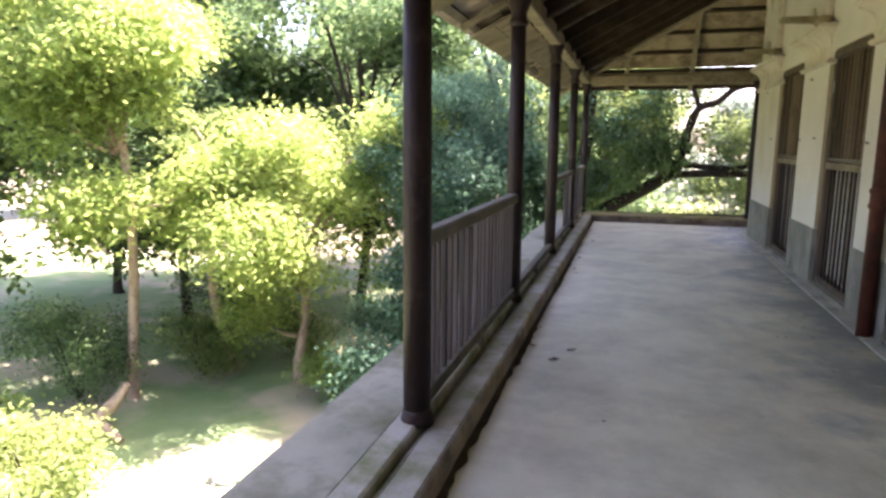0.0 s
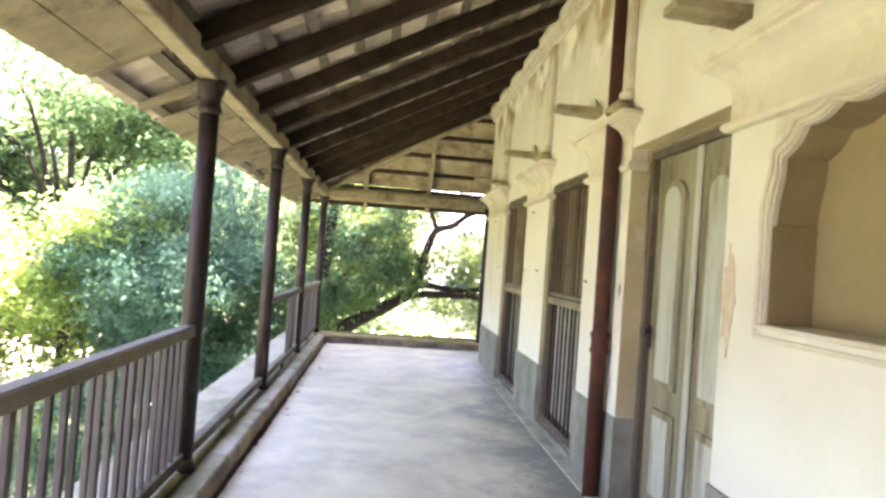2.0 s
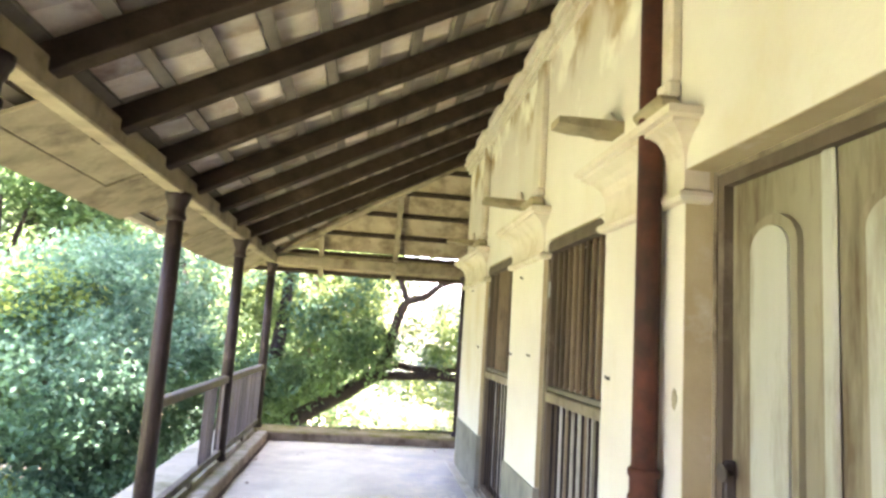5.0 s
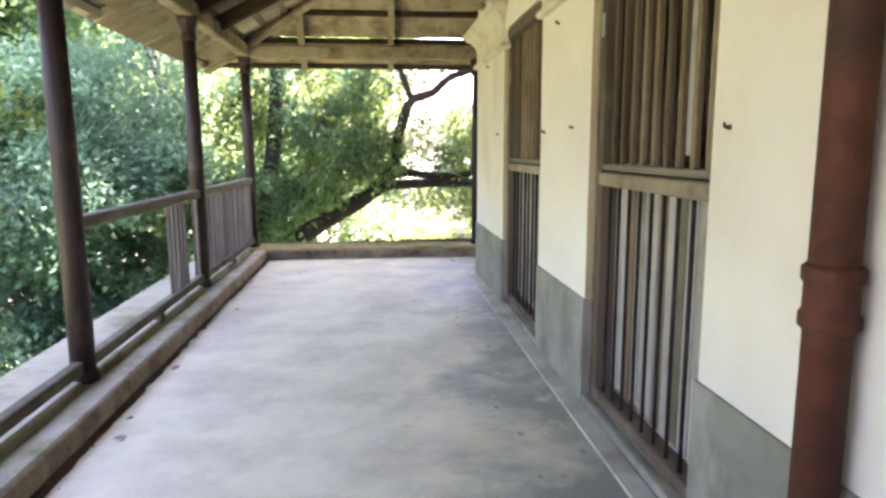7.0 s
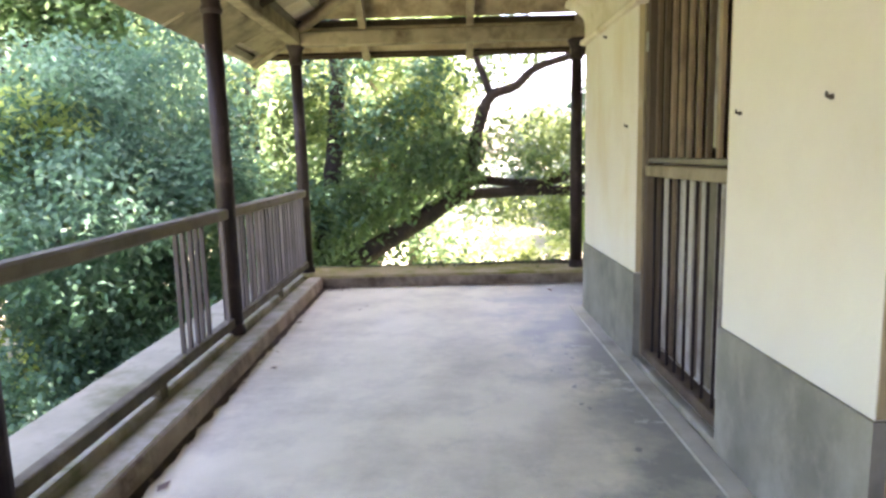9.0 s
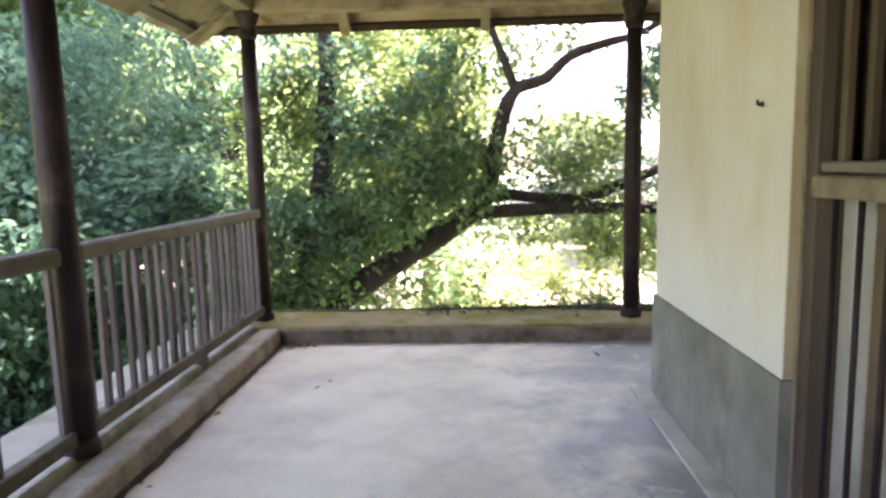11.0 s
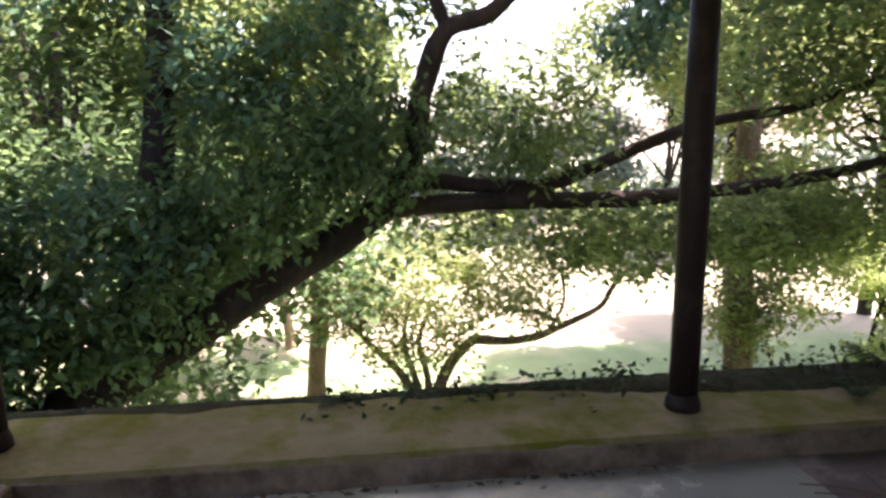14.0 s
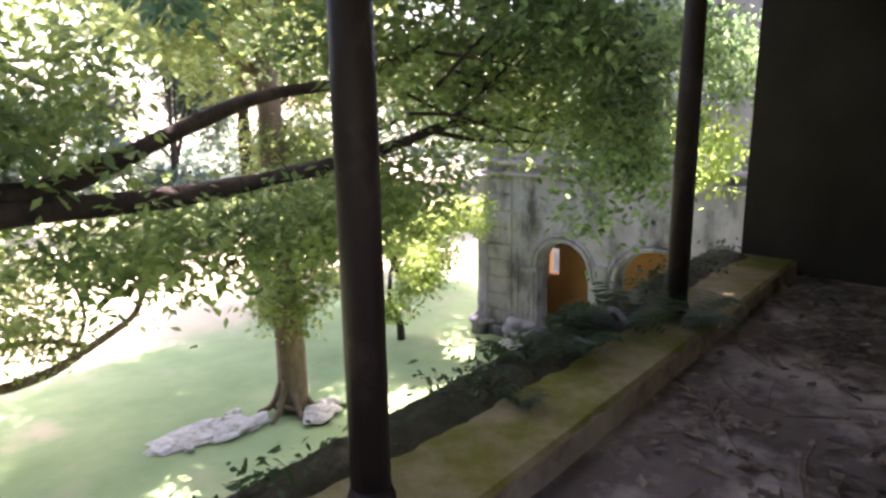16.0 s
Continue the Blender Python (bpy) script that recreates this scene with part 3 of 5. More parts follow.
for k in range(17):
    y = 10.86 - k * 0.768
    top = XW
    bm = bmesh.new()
    m = Matrix.Translation((-0.09, y, roof1(-0.09))) @ Matrix.Rotation(-A1, 4, "Y")
    box(bm, 0, (top + 0.09) / math.cos(A1), -0.05, 0.05, -0.035, 0.09, bev=0.006, m=m)
    part("rafter", bm, M_RAFTER, roof)
    # Tails in a paler wood than the rafters: outside light put into the colour.
    bm = bmesh.new()
    box(bm, -0.42 + 0.05 * math.sin(7 * k), 0.0, -0.03, 0.03, 0.04, 0.088, bev=0.004, m=m)
    part("rafter_tail", bm, M_BEAM, roof, "short weathered rafter tail, made paler for the outside light")
sof = random.Random(31)
y = Y0
while y < YP + 0.2:
    ln = min(sof.uniform(0.7, 1.35), YP + 0.3 - y)
    m = Matrix.Translation((-0.09, y, roof1(-0.09))) @ Matrix.Rotation(-A1 + sof.uniform(-0.02, 0.02), 4, "Y")
    for x0, x1 in ((-0.24, -0.01), (-0.44, -0.25)):
        if sof.random() < 0.78:
            bm = bmesh.new()
            box(bm, x0 - sof.uniform(0, 0.03), x1, 0.004, ln - sof.uniform(0.004, 0.07), 0.012, 0.034, bev=0.004, m=m)
            part("soffit_board", bm, M_BEAM, roof, "weathered soffit board")
    y += ln
for k in range(13):
    x = -0.5 + k * 0.26
    bm = bmesh.new()
    m = Matrix.Translation((x, 0, roof1(x) + 0.09 / math.cos(A1))) @ Matrix.Rotation(-A1, 4, "Y")
    yend = YP - max(x, -0.5) / XW * (YP - YE)
    box(bm, -0.035, 0.035, Y0, yend, 0, 0.03, m=m)
    part("batten", bm, M_BATTEN, roof)
bm = bmesh.new()
rnd = random.Random(3)


def tile_mesh():
    """A clay tile seen from below: a shallow trough with turned-down edges."""
    q = bmesh.new()
    cols = [(0.0, -0.012), (0.02, 0.0), (0.08, 0.008), (0.145, 0.008), (0.205, 0.0), (0.225, -0.012)]
    low = [[q.verts.new((x, y, z)) for y, z in cols] for x in (0, 0.36)]
    top = [[q.verts.new((x, y, z + 0.016)) for y, z in cols] for x in (0, 0.36)]
    n = len(cols)
    for k in range(n - 1):
        q.faces.new((low[0][k], low[0][k + 1], low[1][k + 1], low[1][k]))
        q.faces.new((top[0][k + 1], top[0][k], top[1][k], top[1][k + 1]))
        for e in (0, 1):
            q.faces.new((low[e][k], top[e][k], top[e][k + 1], low[e][k + 1]))
    for k in (0, n - 1):
        q.faces.new((low[0][k], low[1][k], top[1][k], top[0][k]))
    return mesh_of("tile", q, M_TILE)


TILE = tile_mesh()
near = 0
for k in range(13):
    x = -0.62 + k * 0.26
    yend = YP + 0.4 - (x + 0.5) / XW * (YP - YE + 0.3)
    y = Y0
    while y < yend:
        m = Matrix.Translation((x, y, roof1(x) + 0.15 + rnd.uniform(-0.006, 0.006))) @ Matrix.Rotation(-A1 + rnd.uniform(0.03, 0.07), 4, "Y") @ Matrix.Rotation(rnd.uniform(-0.02, 0.02), 4, "Z")
        if 3.2 < y < 8.4 and near < 300:
            near += 1
            o = new("tile", TILE)
            o.parent = roof
            o.matrix_basis = m
        else:
            box(bm, 0, 0.36, 0, 0.225, 0, 0.018, m=m)
        y += 0.23
m = Matrix.Translation((-0.6, 0, roof1(-0.6) + 0.205)) @ Matrix.Rotation(-A1, 4, "Y")
q = bmesh.new()
box(q, 0, 3.75, Y0 - 0.2, YE + 0.1, 0.03, 0.06, m=m)
part("top_tiles", q, M_TILE, roof, "upper layer of clay tiles")
q = bmesh.new()
lo = [(-0.6, YE + 0.1), (XW + 0.1, YE + 0.1), (-0.6, YP + 0.5)]
rows = [[q.verts.new((x, y, roof1(x) + dz)) for x, y in lo] for dz in (0.235, 0.265)]
q.faces.new(rows[0])
q.faces.new(rows[1])
for k in range(3):
    q.faces.new((rows[0][k], rows[0][(k + 1) % 3], rows[1][(k + 1) % 3], rows[1][k]))
part("top_tiles", q, M_TILE, roof, "upper layer of clay tiles")
tagged(part("tiles", bm, M_TILE, roof, "weathered clay tiles, beige and red"), kind="stuff")

solo("eaves_beam", boxes((-0.06, 0.06, Y0, YP + 0.06, ZB, ZB + 0.14), bev=0.01), M_BEAM, "pale weathered wooden eaves beam on the posts", "beam", kind="structure")
solo("end_beam", boxes((0.06, XE, YP - 0.06, YP + 0.06, ZB - 0.01, ZB + 0.13), bev=0.01), M_BEAM, "pale weathered wooden beam at the verandah's end", "beam", kind="structure")
hip = thing("roof_hip", "boarded hipped roof end with pale laths and rafters", "roof", kind="structure")
for x in (0.68, 1.75, 2.83, 3.9, 4.97, 6.04):
    f = min(x / XW, 1)
    bm = bmesh.new()
    m = Matrix.Translation((x, YP + 0.25, 2.55 - 0.25 * SL2)) @ Matrix.Rotation(-A2, 4, "X")
    box(bm, -0.035, 0.035, -((YP - YE) * f + 0.25) / math.cos(A2), 0, -0.02, 0.07, m=m)
    part("rafter", bm, M_BEAM, hip)
for k in range(7):
    y = YP + 0.3 - k * 0.27
    f = (YP - y) / (YP - YE) * XW
    bm = bmesh.new()
    m = Matrix.Translation((0, y, 2.55 + SL2 * (YP - y) + 0.1)) @ Matrix.Rotation(-A2, 4, "X")
    box(bm, max(f, -0.4), XE, -0.03, 0.03, 0, 0.03, m=m)
    part("batten", bm, M_RAFTER, hip)
    bm = bmesh.new()
    box(bm, max(f, -0.4), XE, -0.35, -0.04 if k == 1 else 0.05, 0.035, 0.055, m=m)
    part("board", bm, M_BOARD, hip)
bm = bmesh.new()
tube(bm, [(-0.5, YP + 0.25, 2.28, 0.05), (XW, YE, ZR, 0.05)], 6)
part("hip_rafter", bm, M_BEAM, hip)
solo("ceiling_cover", boxes((XW - 0.1, XE + 6, Y0, YE, ZR + 0.25, ZR + 0.4)), M_TILE, "clay tiled roof over the rooms", "roof", kind="structure")

# ---- posts and railings ----
def post():
    p = thing("verandah_post", "slender dark brown round post with a moulded cap", "post", "verandah posts")
    bm = bmesh.new()
    lathe(bm, [(0.062, 0), (0.062, 1.2), (0.055, 2.12)], seg=18)
    part("shaft", bm, M_POST, p)
    bm = bmesh.new()
    lathe(bm, [(0.076, 0), (0.075, 0.03), (0.067, 0.05), (0.064, 0.07)], seg=18)
    part("foot", bm, M_POST, p)
    bm = bmesh.new()
    lathe(bm, [(0.058, 2.10), (0.07, 2.115), (0.07, 2.135), (0.06, 2.15), (0.06, 2.20), (0.074, 2.225), (0.074, 2.24), (0.088, 2.265), (0.092, 2.30)], seg=18)
    part("cap", bm, M_POST, p)
    return p


p0 = post()
p0.matrix_basis = pose(0, POSTS[0], 0.13)
for y in POSTS[1:]:
    copy_thing(p0, pose(0, y, 0.13))
for x in (2.81, 5.25):
    copy_thing(p0, pose(x, YP, 0.12))


def railing(y0, y1, top, bars, label, wide=(0.03, 0.036, 0.044), wood=None):
    r = thing("railing", label, "railing", "verandah railings")
    part("bottom_rail", boxes((-0.03, 0.03, y0 + 0.06, y1 - 0.06, 0.185, 0.25), bev=0.006), M_RAIL2, r)
    part("block", boxes((-0.03, 0.03, (y0 + y1) / 2 - 0.04, (y0 + y1) / 2 + 0.04, 0.12, 0.185)), M_RAIL2, r)
    if top:
        part("handrail", boxes((-0.04, 0.04, y0 + 0.06, y1 - 0.06, 0.92, 0.99), bev=0.012), M_RAIL, r)
    if bars:
        g = random.Random(int(y0 * 10))
        kinds = [mesh_of("baluster", boxes((-0.013, 0.013, -w / 2, w / 2, 0.25, 0.92), bev=0.003), wood or M_SLAT) for w in wide]
        for y in bars:
            o = new("baluster", g.choice(kinds))
            o.parent = r
            o.matrix_basis = pose(g.uniform(-0.004, 0.004), y + g.uniform(-0.008, 0.008), 0, g.uniform(-0.6, 0.6), 0, g.uniform(-4, 4))
    return r


def even(y0, y1, n):
    return [y0 + (y1 - y0) * (k + 1) / (n + 1) for k in range(n)]


railing(POSTS[4], POSTS[3], True, even(POSTS[4], POSTS[3], 21), "weathered grey wooden railing with close upright slats", (0.022, 0.027, 0.033))
railing(POSTS[3], POSTS[2], False, [], "bottom rail of a railing whose upper part is lost")
railing(POSTS[2], POSTS[1], True, [POSTS[1] - d for d in (0.1, 0.46, 0.56, 0.64, 0.74, 0.84)], "weathered grey wooden railing with most slats missing", (0.018, 0.024))
railing(POSTS[1], POSTS[0], True, even(POSTS[1], POSTS[0], 21), "pale weathered wooden railing with close upright slats", (0.026, 0.034, 0.046))

# ---- windows, door, niche, pipe ----
def window(y0, y1, z0, z1):
    w = thing("barred_window", "tall brown wooden window with upright bars and a middle rail", "window", "barred windows")
    xf = XW + 0.045
    f = 0.06
    for a0, a1 in ((y0, y0 + f), (y1 - f, y1)):
        part("frame_post", boxes((xf, xf + 0.1, a0, a1, z0, z1), bev=0.006), M_WOOD, w)
    part("frame_head", boxes((xf - 0.03, xf + 0.1, y0 + f, y1 - f, z1 - 0.08, z1), bev=0.006), M_WOOD, w)
    part("frame_sill", boxes((xf, xf + 0.1, y0 + f, y1 - f, z0, z0 + 0.06), bev=0.006), M_WOOD, w)
    part("middle_rail", boxes((xf - 0.015, xf + 0.09, y0 + f, y1 - f, 1.15, 1.215), bev=0.008), M_BEAM, w)
    part("upper_sill", boxes((xf - 0.005, xf + 0.05, y0 + f + 0.03, y1 - f - 0.03, 1.225, 1.255), bev=0.006), M_RAIL, w)
    n = 9
    lo = bmesh.new()
    lathe(lo, [(0.009, z0 + 0.06), (0.009, 1.15)], xf + 0.03, 0, 8)
    lo = mesh_of("bar", lo, M_POST)
    hi = mesh_of("bar", boxes((xf + 0.02, xf + 0.046, -0.014, 0.014, 1.255, z1 - 0.08), bev=0.003), M_BAR)
    for me, ins in ((lo, 0.0), (hi, 0.03)):
        for k in range(n):
            o = new("bar", me)
            o.parent = w
            o.location = (0, y0 + f + ins + (y1 - y0 - 2 * f - 2 * ins) * (k + 0.5) / n, 0)
    for a0, a1 in ((y0 + f, y0 + f + 0.05), (y1 - f - 0.05, y1 - f)):
        part("casing", boxes((xf + 0.045, xf + 0.085, a0, a1, 1.255, z1 - 0.08)), M_RAFTER, w)
    yc = (y0 + y1) / 2
    for a0, a1, mt, lb in ((y0 + f, y1 - 0.39, M_SHUT, "pale grey shutter behind the bars"), (y1 - 0.38, y1 - f, M_WOOD, "brown shutter behind the bars")):
        sh = part("lower_shutter", boxes((xf + 0.10, xf + 0.13, a0, a1, z0 + 0.06, 1.15)), mt, w, lb)
        k = max(2, round((a1 - a0) / 0.085))
        for i in range(k):
            c0, c1 = a0 + (a1 - a0) * i / k, a0 + (a1 - a0) * (i + 1) / k
            part("board", boxes((xf + 0.088 - 0.004 * (i % 2), xf + 0.10, c0 + 0.006, c1 - 0.006, z0 + 0.08, 1.145), bev=0.003), (M_SHUT, M_BAR, M_SHUT, M_SHUT, M_RAIL)[i % 5], sh)
    # Shutters in near-black rafter wood: the dark behind the bars put into colour.
    for a0, a1 in ((y0 + f, y0 + 0.30), (y1 - 0.42, y1 - f)):
        part("upper_shutter", boxes((xf + 0.10, xf + 0.13, a0, a1, 1.255, z1 - 0.08)), M_RAFTER, w, "shutter left ajar behind the bars, near black for the room's dark")
    part("plate", boxes((xf - 0.008, xf, y1 - 0.05, y1 - 0.02, 1.86, 1.97), bev=0.003), M_STONE, w, "small pale plate on the frame")
    part("outer_strip", boxes((xf - 0.014, xf, y0 + 0.0, y0 + 0.016, z0, z1), bev=0.003), M_BEAM, w)
    part("outer_strip", boxes((xf - 0.014, xf, y1 - 0.016, y1, z0, z1), bev=0.003), M_BEAM, w)
    part("slat", boxes((xf + 0.11, xf + 0.125, yc - 0.15, yc - 0.08, 1.3, z1 - 0.1)), M_SHUT, w)
    return w


for kind, y0, y1, z0, z1 in OPEN[:2]:
    window(y0, y1, z0, z1)
for kind, y0, y1, z0, z1 in OPEN[:3]:
    solo("threshold", boxes((XW - 0.006, XW + (0.125 if kind == "door" else 0.044), y0 + 0.013, y1 - 0.013, 0.0, z0 + 0.006), bev=0.004), M_DADO, "grey cement threshold at an opening's foot", "threshold", kind="structure")

# Reveals get a darker colour than the wall to hold their shade.
for kind, y0, y1, z0, z1 in OPEN[:3]:
    dp = 0.128 if kind == "door" else 0.044
    rv = thing("opening_reveal", "ochre reveal round an opening, toned down for its shade", "reveal", "opening reveals", kind="structure")
    for a0, a1 in ((y0, y0 + 0.004), (y1 - 0.004, y1)):
        part("jamb", boxes((XW + 0.003, XW + dp, a0, a1, 0.565, z1)), M_REVEAL, rv)
    if kind == "window":
        for sg, yc in ((1, y0 + 0.004), (-1, y1 - 0.004)):
            bm = bmesh.new()
            edge = [(yc + sg * 0.15 * (1 - math.cos(math.pi / 2 * k / 8)), z1 - 0.004 - 0.12 * (1 - math.sin(math.pi / 2 * k / 8))) for k in range(9)]
            rings = [[bm.verts.new((x, p, q)) for p, q in edge + [(yc, z1 - 0.004)]] for x in (XW + 0.004, XW + 0.043)]
            for q in rings:
                bm.faces.new(q)
            for k in range(10):
                bm.faces.new((rings[0][k], rings[0][(k + 1) % 10], rings[1][(k + 1) % 10], rings[1][k]))
            part("rounded_corner", bm, M_WALL, rv)
    part("soffit", boxes((XW + 0.003, XW + dp, y0 + 0.004, y1 - 0.004, z1 - 0.004, z1)), M_REVEAL, rv)

d = thing("door_1", "closed two-leaf door in faded green paint with arched panels", "door", kind="structure")
_, y0, y1, z0, z1 = OPEN[2]
xf = XW + 0.13
part("frame", boxes((xf, xf + 0.1, y0, y0 + 0.06, z0, z1), (xf, xf + 0.1, y1 - 0.06, y1, z0, z1), (xf, xf + 0.1, y0 + 0.06, y1 - 0.06, z1 - 0.07, z1), (xf, xf + 0.1, y0 + 0.06, y1 - 0.06, z0, z0 + 0.04)), M_WOOD, d)
part("frame_bead", boxes((xf - 0.012, xf, y1 - 0.022, y1, z0, z1), (xf - 0.012, xf, y0, y0 + 0.022, z0, z1), (xf - 0.012, xf, y0 + 0.022, y1 - 0.022, z1 - 0.022, z1), bev=0.003), M_BEAM, d)
ym = (y0 + y1) / 2


def arched(x0, x1, a0, a1, b0, b1, rise):
    """A slab in the plane of the wall with a half-round top."""
    bm = bmesh.new()
    c, r = (a0 + a1) / 2, (a1 - a0) / 2
    pts = [(a0, b0), (a1, b0)] + [(c + r * math.cos(math.pi * k / 12), b1 - rise + rise * math.sin(math.pi * k / 12)) for k in range(13)]
    rings = [[bm.verts.new((x, y, z)) for y, z in pts] for x in (x0, x1)]
    for q in rings:
        bm.faces.new(q)
    for k in range(len(pts)):
        bm.faces.new((rings[0][k], rings[0][(k + 1) % len(pts)], rings[1][(k + 1) % len(pts)], rings[1][k]))
    return bm


for a0, a1 in ((y0 + 0.06, ym - 0.004), (ym + 0.004, y1 - 0.06)):
    leaf = part("leaf", boxes((xf + 0.04, xf + 0.08, a0, a1, z0 + 0.04, z1 - 0.07)), M_DOOR, d)
    part("moulding", arched(xf + 0.016, xf + 0.04, a0 + 0.13, a1 - 0.13, 0.82, 2.04, 0.11), M_DOOR, leaf)
    part("panel", arched(xf + 0.006, xf + 0.016, a0 + 0.165, a1 - 0.165, 0.86, 2.0, 0.085), M_DOORP, leaf)
    part("moulding", boxes((xf + 0.022, xf + 0.04, a0 + 0.13, a1 - 0.13, 0.14, 0.68), bev=0.005), M_DOOR, leaf)
    part("panel", boxes((xf + 0.012, xf + 0.022, a0 + 0.165, a1 - 0.165, 0.175, 0.645), bev=0.004), M_DOORP, leaf)
bm = bmesh.new()
lathe(bm, [(0.012, 0), (0.012, 0.02), (0.035, 0.03), (0.035, 0.04)], 0, 0, 12, Matrix.Translation((xf + 0.01, y1 - 0.10, 1.12)) @ Matrix.Rotation(-math.pi / 2, 4, "Y"))
part("ring_plate", bm, M_IRON, d)
part("bolt", boxes((xf + 0.0, xf + 0.04, y1 - 0.085, y1 - 0.065, 1.02, 1.16), bev=0.004), M_IRON, d)
part("meeting_strip", boxes((xf + 0.02, xf + 0.04, ym - 0.03, ym + 0.03, z0 + 0.04, z1 - 0.07), bev=0.008), M_DOORP, d)

NY0, NY1, NZ0, NZS, NZ1 = 2.75, 3.67, 1.30, 1.70, 2.14
niche = thing("wall_niche", "empty wall niche with a cusped arch and moulded plaster frame", "niche", kind="structure")
part("back", boxes((XW + 0.2, XW + 0.34, NY0 - 0.1, NY1 + 0.1, NZ0 - 0.1, NZ1 + 0.1)), M_OCHRE, niche)
curve = []
NC = 7
for k in range(NC * 6 + 1):
    u = k / (NC * 6)
    ang = math.pi * u
    base_r = 1.0 - 0.06 * abs(math.sin(NC * math.pi * u))
    curve.append(((NY0 + NY1) / 2 - (NY1 - NY0) / 2 * base_r * math.cos(ang), NZS + (NZ1 - NZS - 0.02) * base_r * math.sin(ang) ** 0.55))


def arch_fill(x0, x1, curve, z_top, ya, yb):
    """The wall above a curved opening, up to a level line."""
    bm = bmesh.new()
    for (p0, q0), (p1, q1) in zip(curve, curve[1:]):
        vs = [bm.verts.new(c) for c in ((x0, p0, q0), (x0, p1, q1), (x0, p1, z_top), (x0, p0, z_top), (x1, p0, q0), (x1, p1, q1), (x1, p1, z_top), (x1, p0, z_top))]
        for f in ((0, 1, 2, 3), (7, 6, 5, 4), (0, 4, 5, 1), (3, 2, 6, 7)):
            bm.faces.new([vs[i] for i in f])
    return bm


part("cusped_arch", arch_fill(XW + 0.004, XW + 0.03, curve, NZ1, NY0, NY1), M_PLASTER, niche)
part("arch_soffit", arch_fill(XW + 0.03, XW + 0.2, curve, NZ1, NY0, NY1), M_OCHRE, niche)
for a0, a1 in ((NY0, NY0 + 0.006), (NY1 - 0.006, NY1)):
    part("jamb", boxes((XW + 0.012, XW + 0.2, a0, a1, NZ0 + 0.006, NZS)), M_OCHRE, niche)
for off, rr in ((0.014, 0.009), (0.05, 0.011)):
    bm = bmesh.new()
    ring = [(XW - 0.004, NY0 - off, NZ0 - 0.03, rr)] + [(XW - 0.004, y - off * math.cos(math.pi * i / (NC * 6)), z + off * 0.8, rr) for i, (y, z) in enumerate(curve) if i % 2 == 0] + [(XW - 0.004, NY1 + off, NZ0 - 0.03, rr)]
    tube(bm, ring, 6)
    part("frame_moulding", bm, M_PLASTER, niche)
part("sill", boxes((XW - 0.014, XW + 0.2, NY0 - 0.06, NY1 + 0.06, NZ0 - 0.016, NZ0 + 0.006), (XW - 0.014, XW, NY0 - 0.06, NY1 + 0.06, NZ0 - 0.06, NZ0 - 0.038), bev=0.004), M_PLASTER, niche)

def ragged(cy, cz, ry, rz, seed, d=0.004):
    """A flaked spot with a ragged outline, a little proud of the wall."""
    g = random.Random(seed)
    bm = bmesh.new()
    pts = []
    for k in range(26):
        a = 2 * math.pi * k / 26
        r = 1 + g.uniform(-0.28, 0.18)
        pts.append((cy + ry * r * math.cos(a), cz + rz * r * math.sin(a)))
    rings = [[bm.verts.new((x, y, z)) for y, z in pts] for x in (XW - d, XW + 0.01)]
    bm.faces.new(rings[0])
    for k in range(26):
        bm.faces.new((rings[0][k], rings[0][(k + 1) % 26], rings[1][(k + 1) % 26], rings[1][k]))
    return bm


solo("brick_patch", ragged(3.94, 1.38, 0.055, 0.22, 8), M_BRICK, "ragged spot of bare pink brickwork beside the door", "patch", kind="structure")
solo("plaster_chip", ragged(5.26, 1.36, 0.022, 0.038, 9), M_SHELF, "small brown chip in the wall's plaster", "chip", kind="structure")

pipe = thing("drain_pipe", "rusty red iron drain pipe with a collar on the wall", "pipe")
bm = bmesh.new()
lathe(bm, [(0.052, 0.0), (0.052, 3.72)], 2.54, 5.37, 16)
part("tube", bm, M_PIPE, pipe)
bm = bmesh.new()
lathe(bm, [(0.053, 0.93), (0.064, 0.94), (0.064, 0.965), (0.057, 0.975), (0.057, 1.035), (0.064, 1.045), (0.064, 1.07), (0.053, 1.08)], 2.54, 5.37, 16)
part("collar", bm, M_PIPE, pipe)

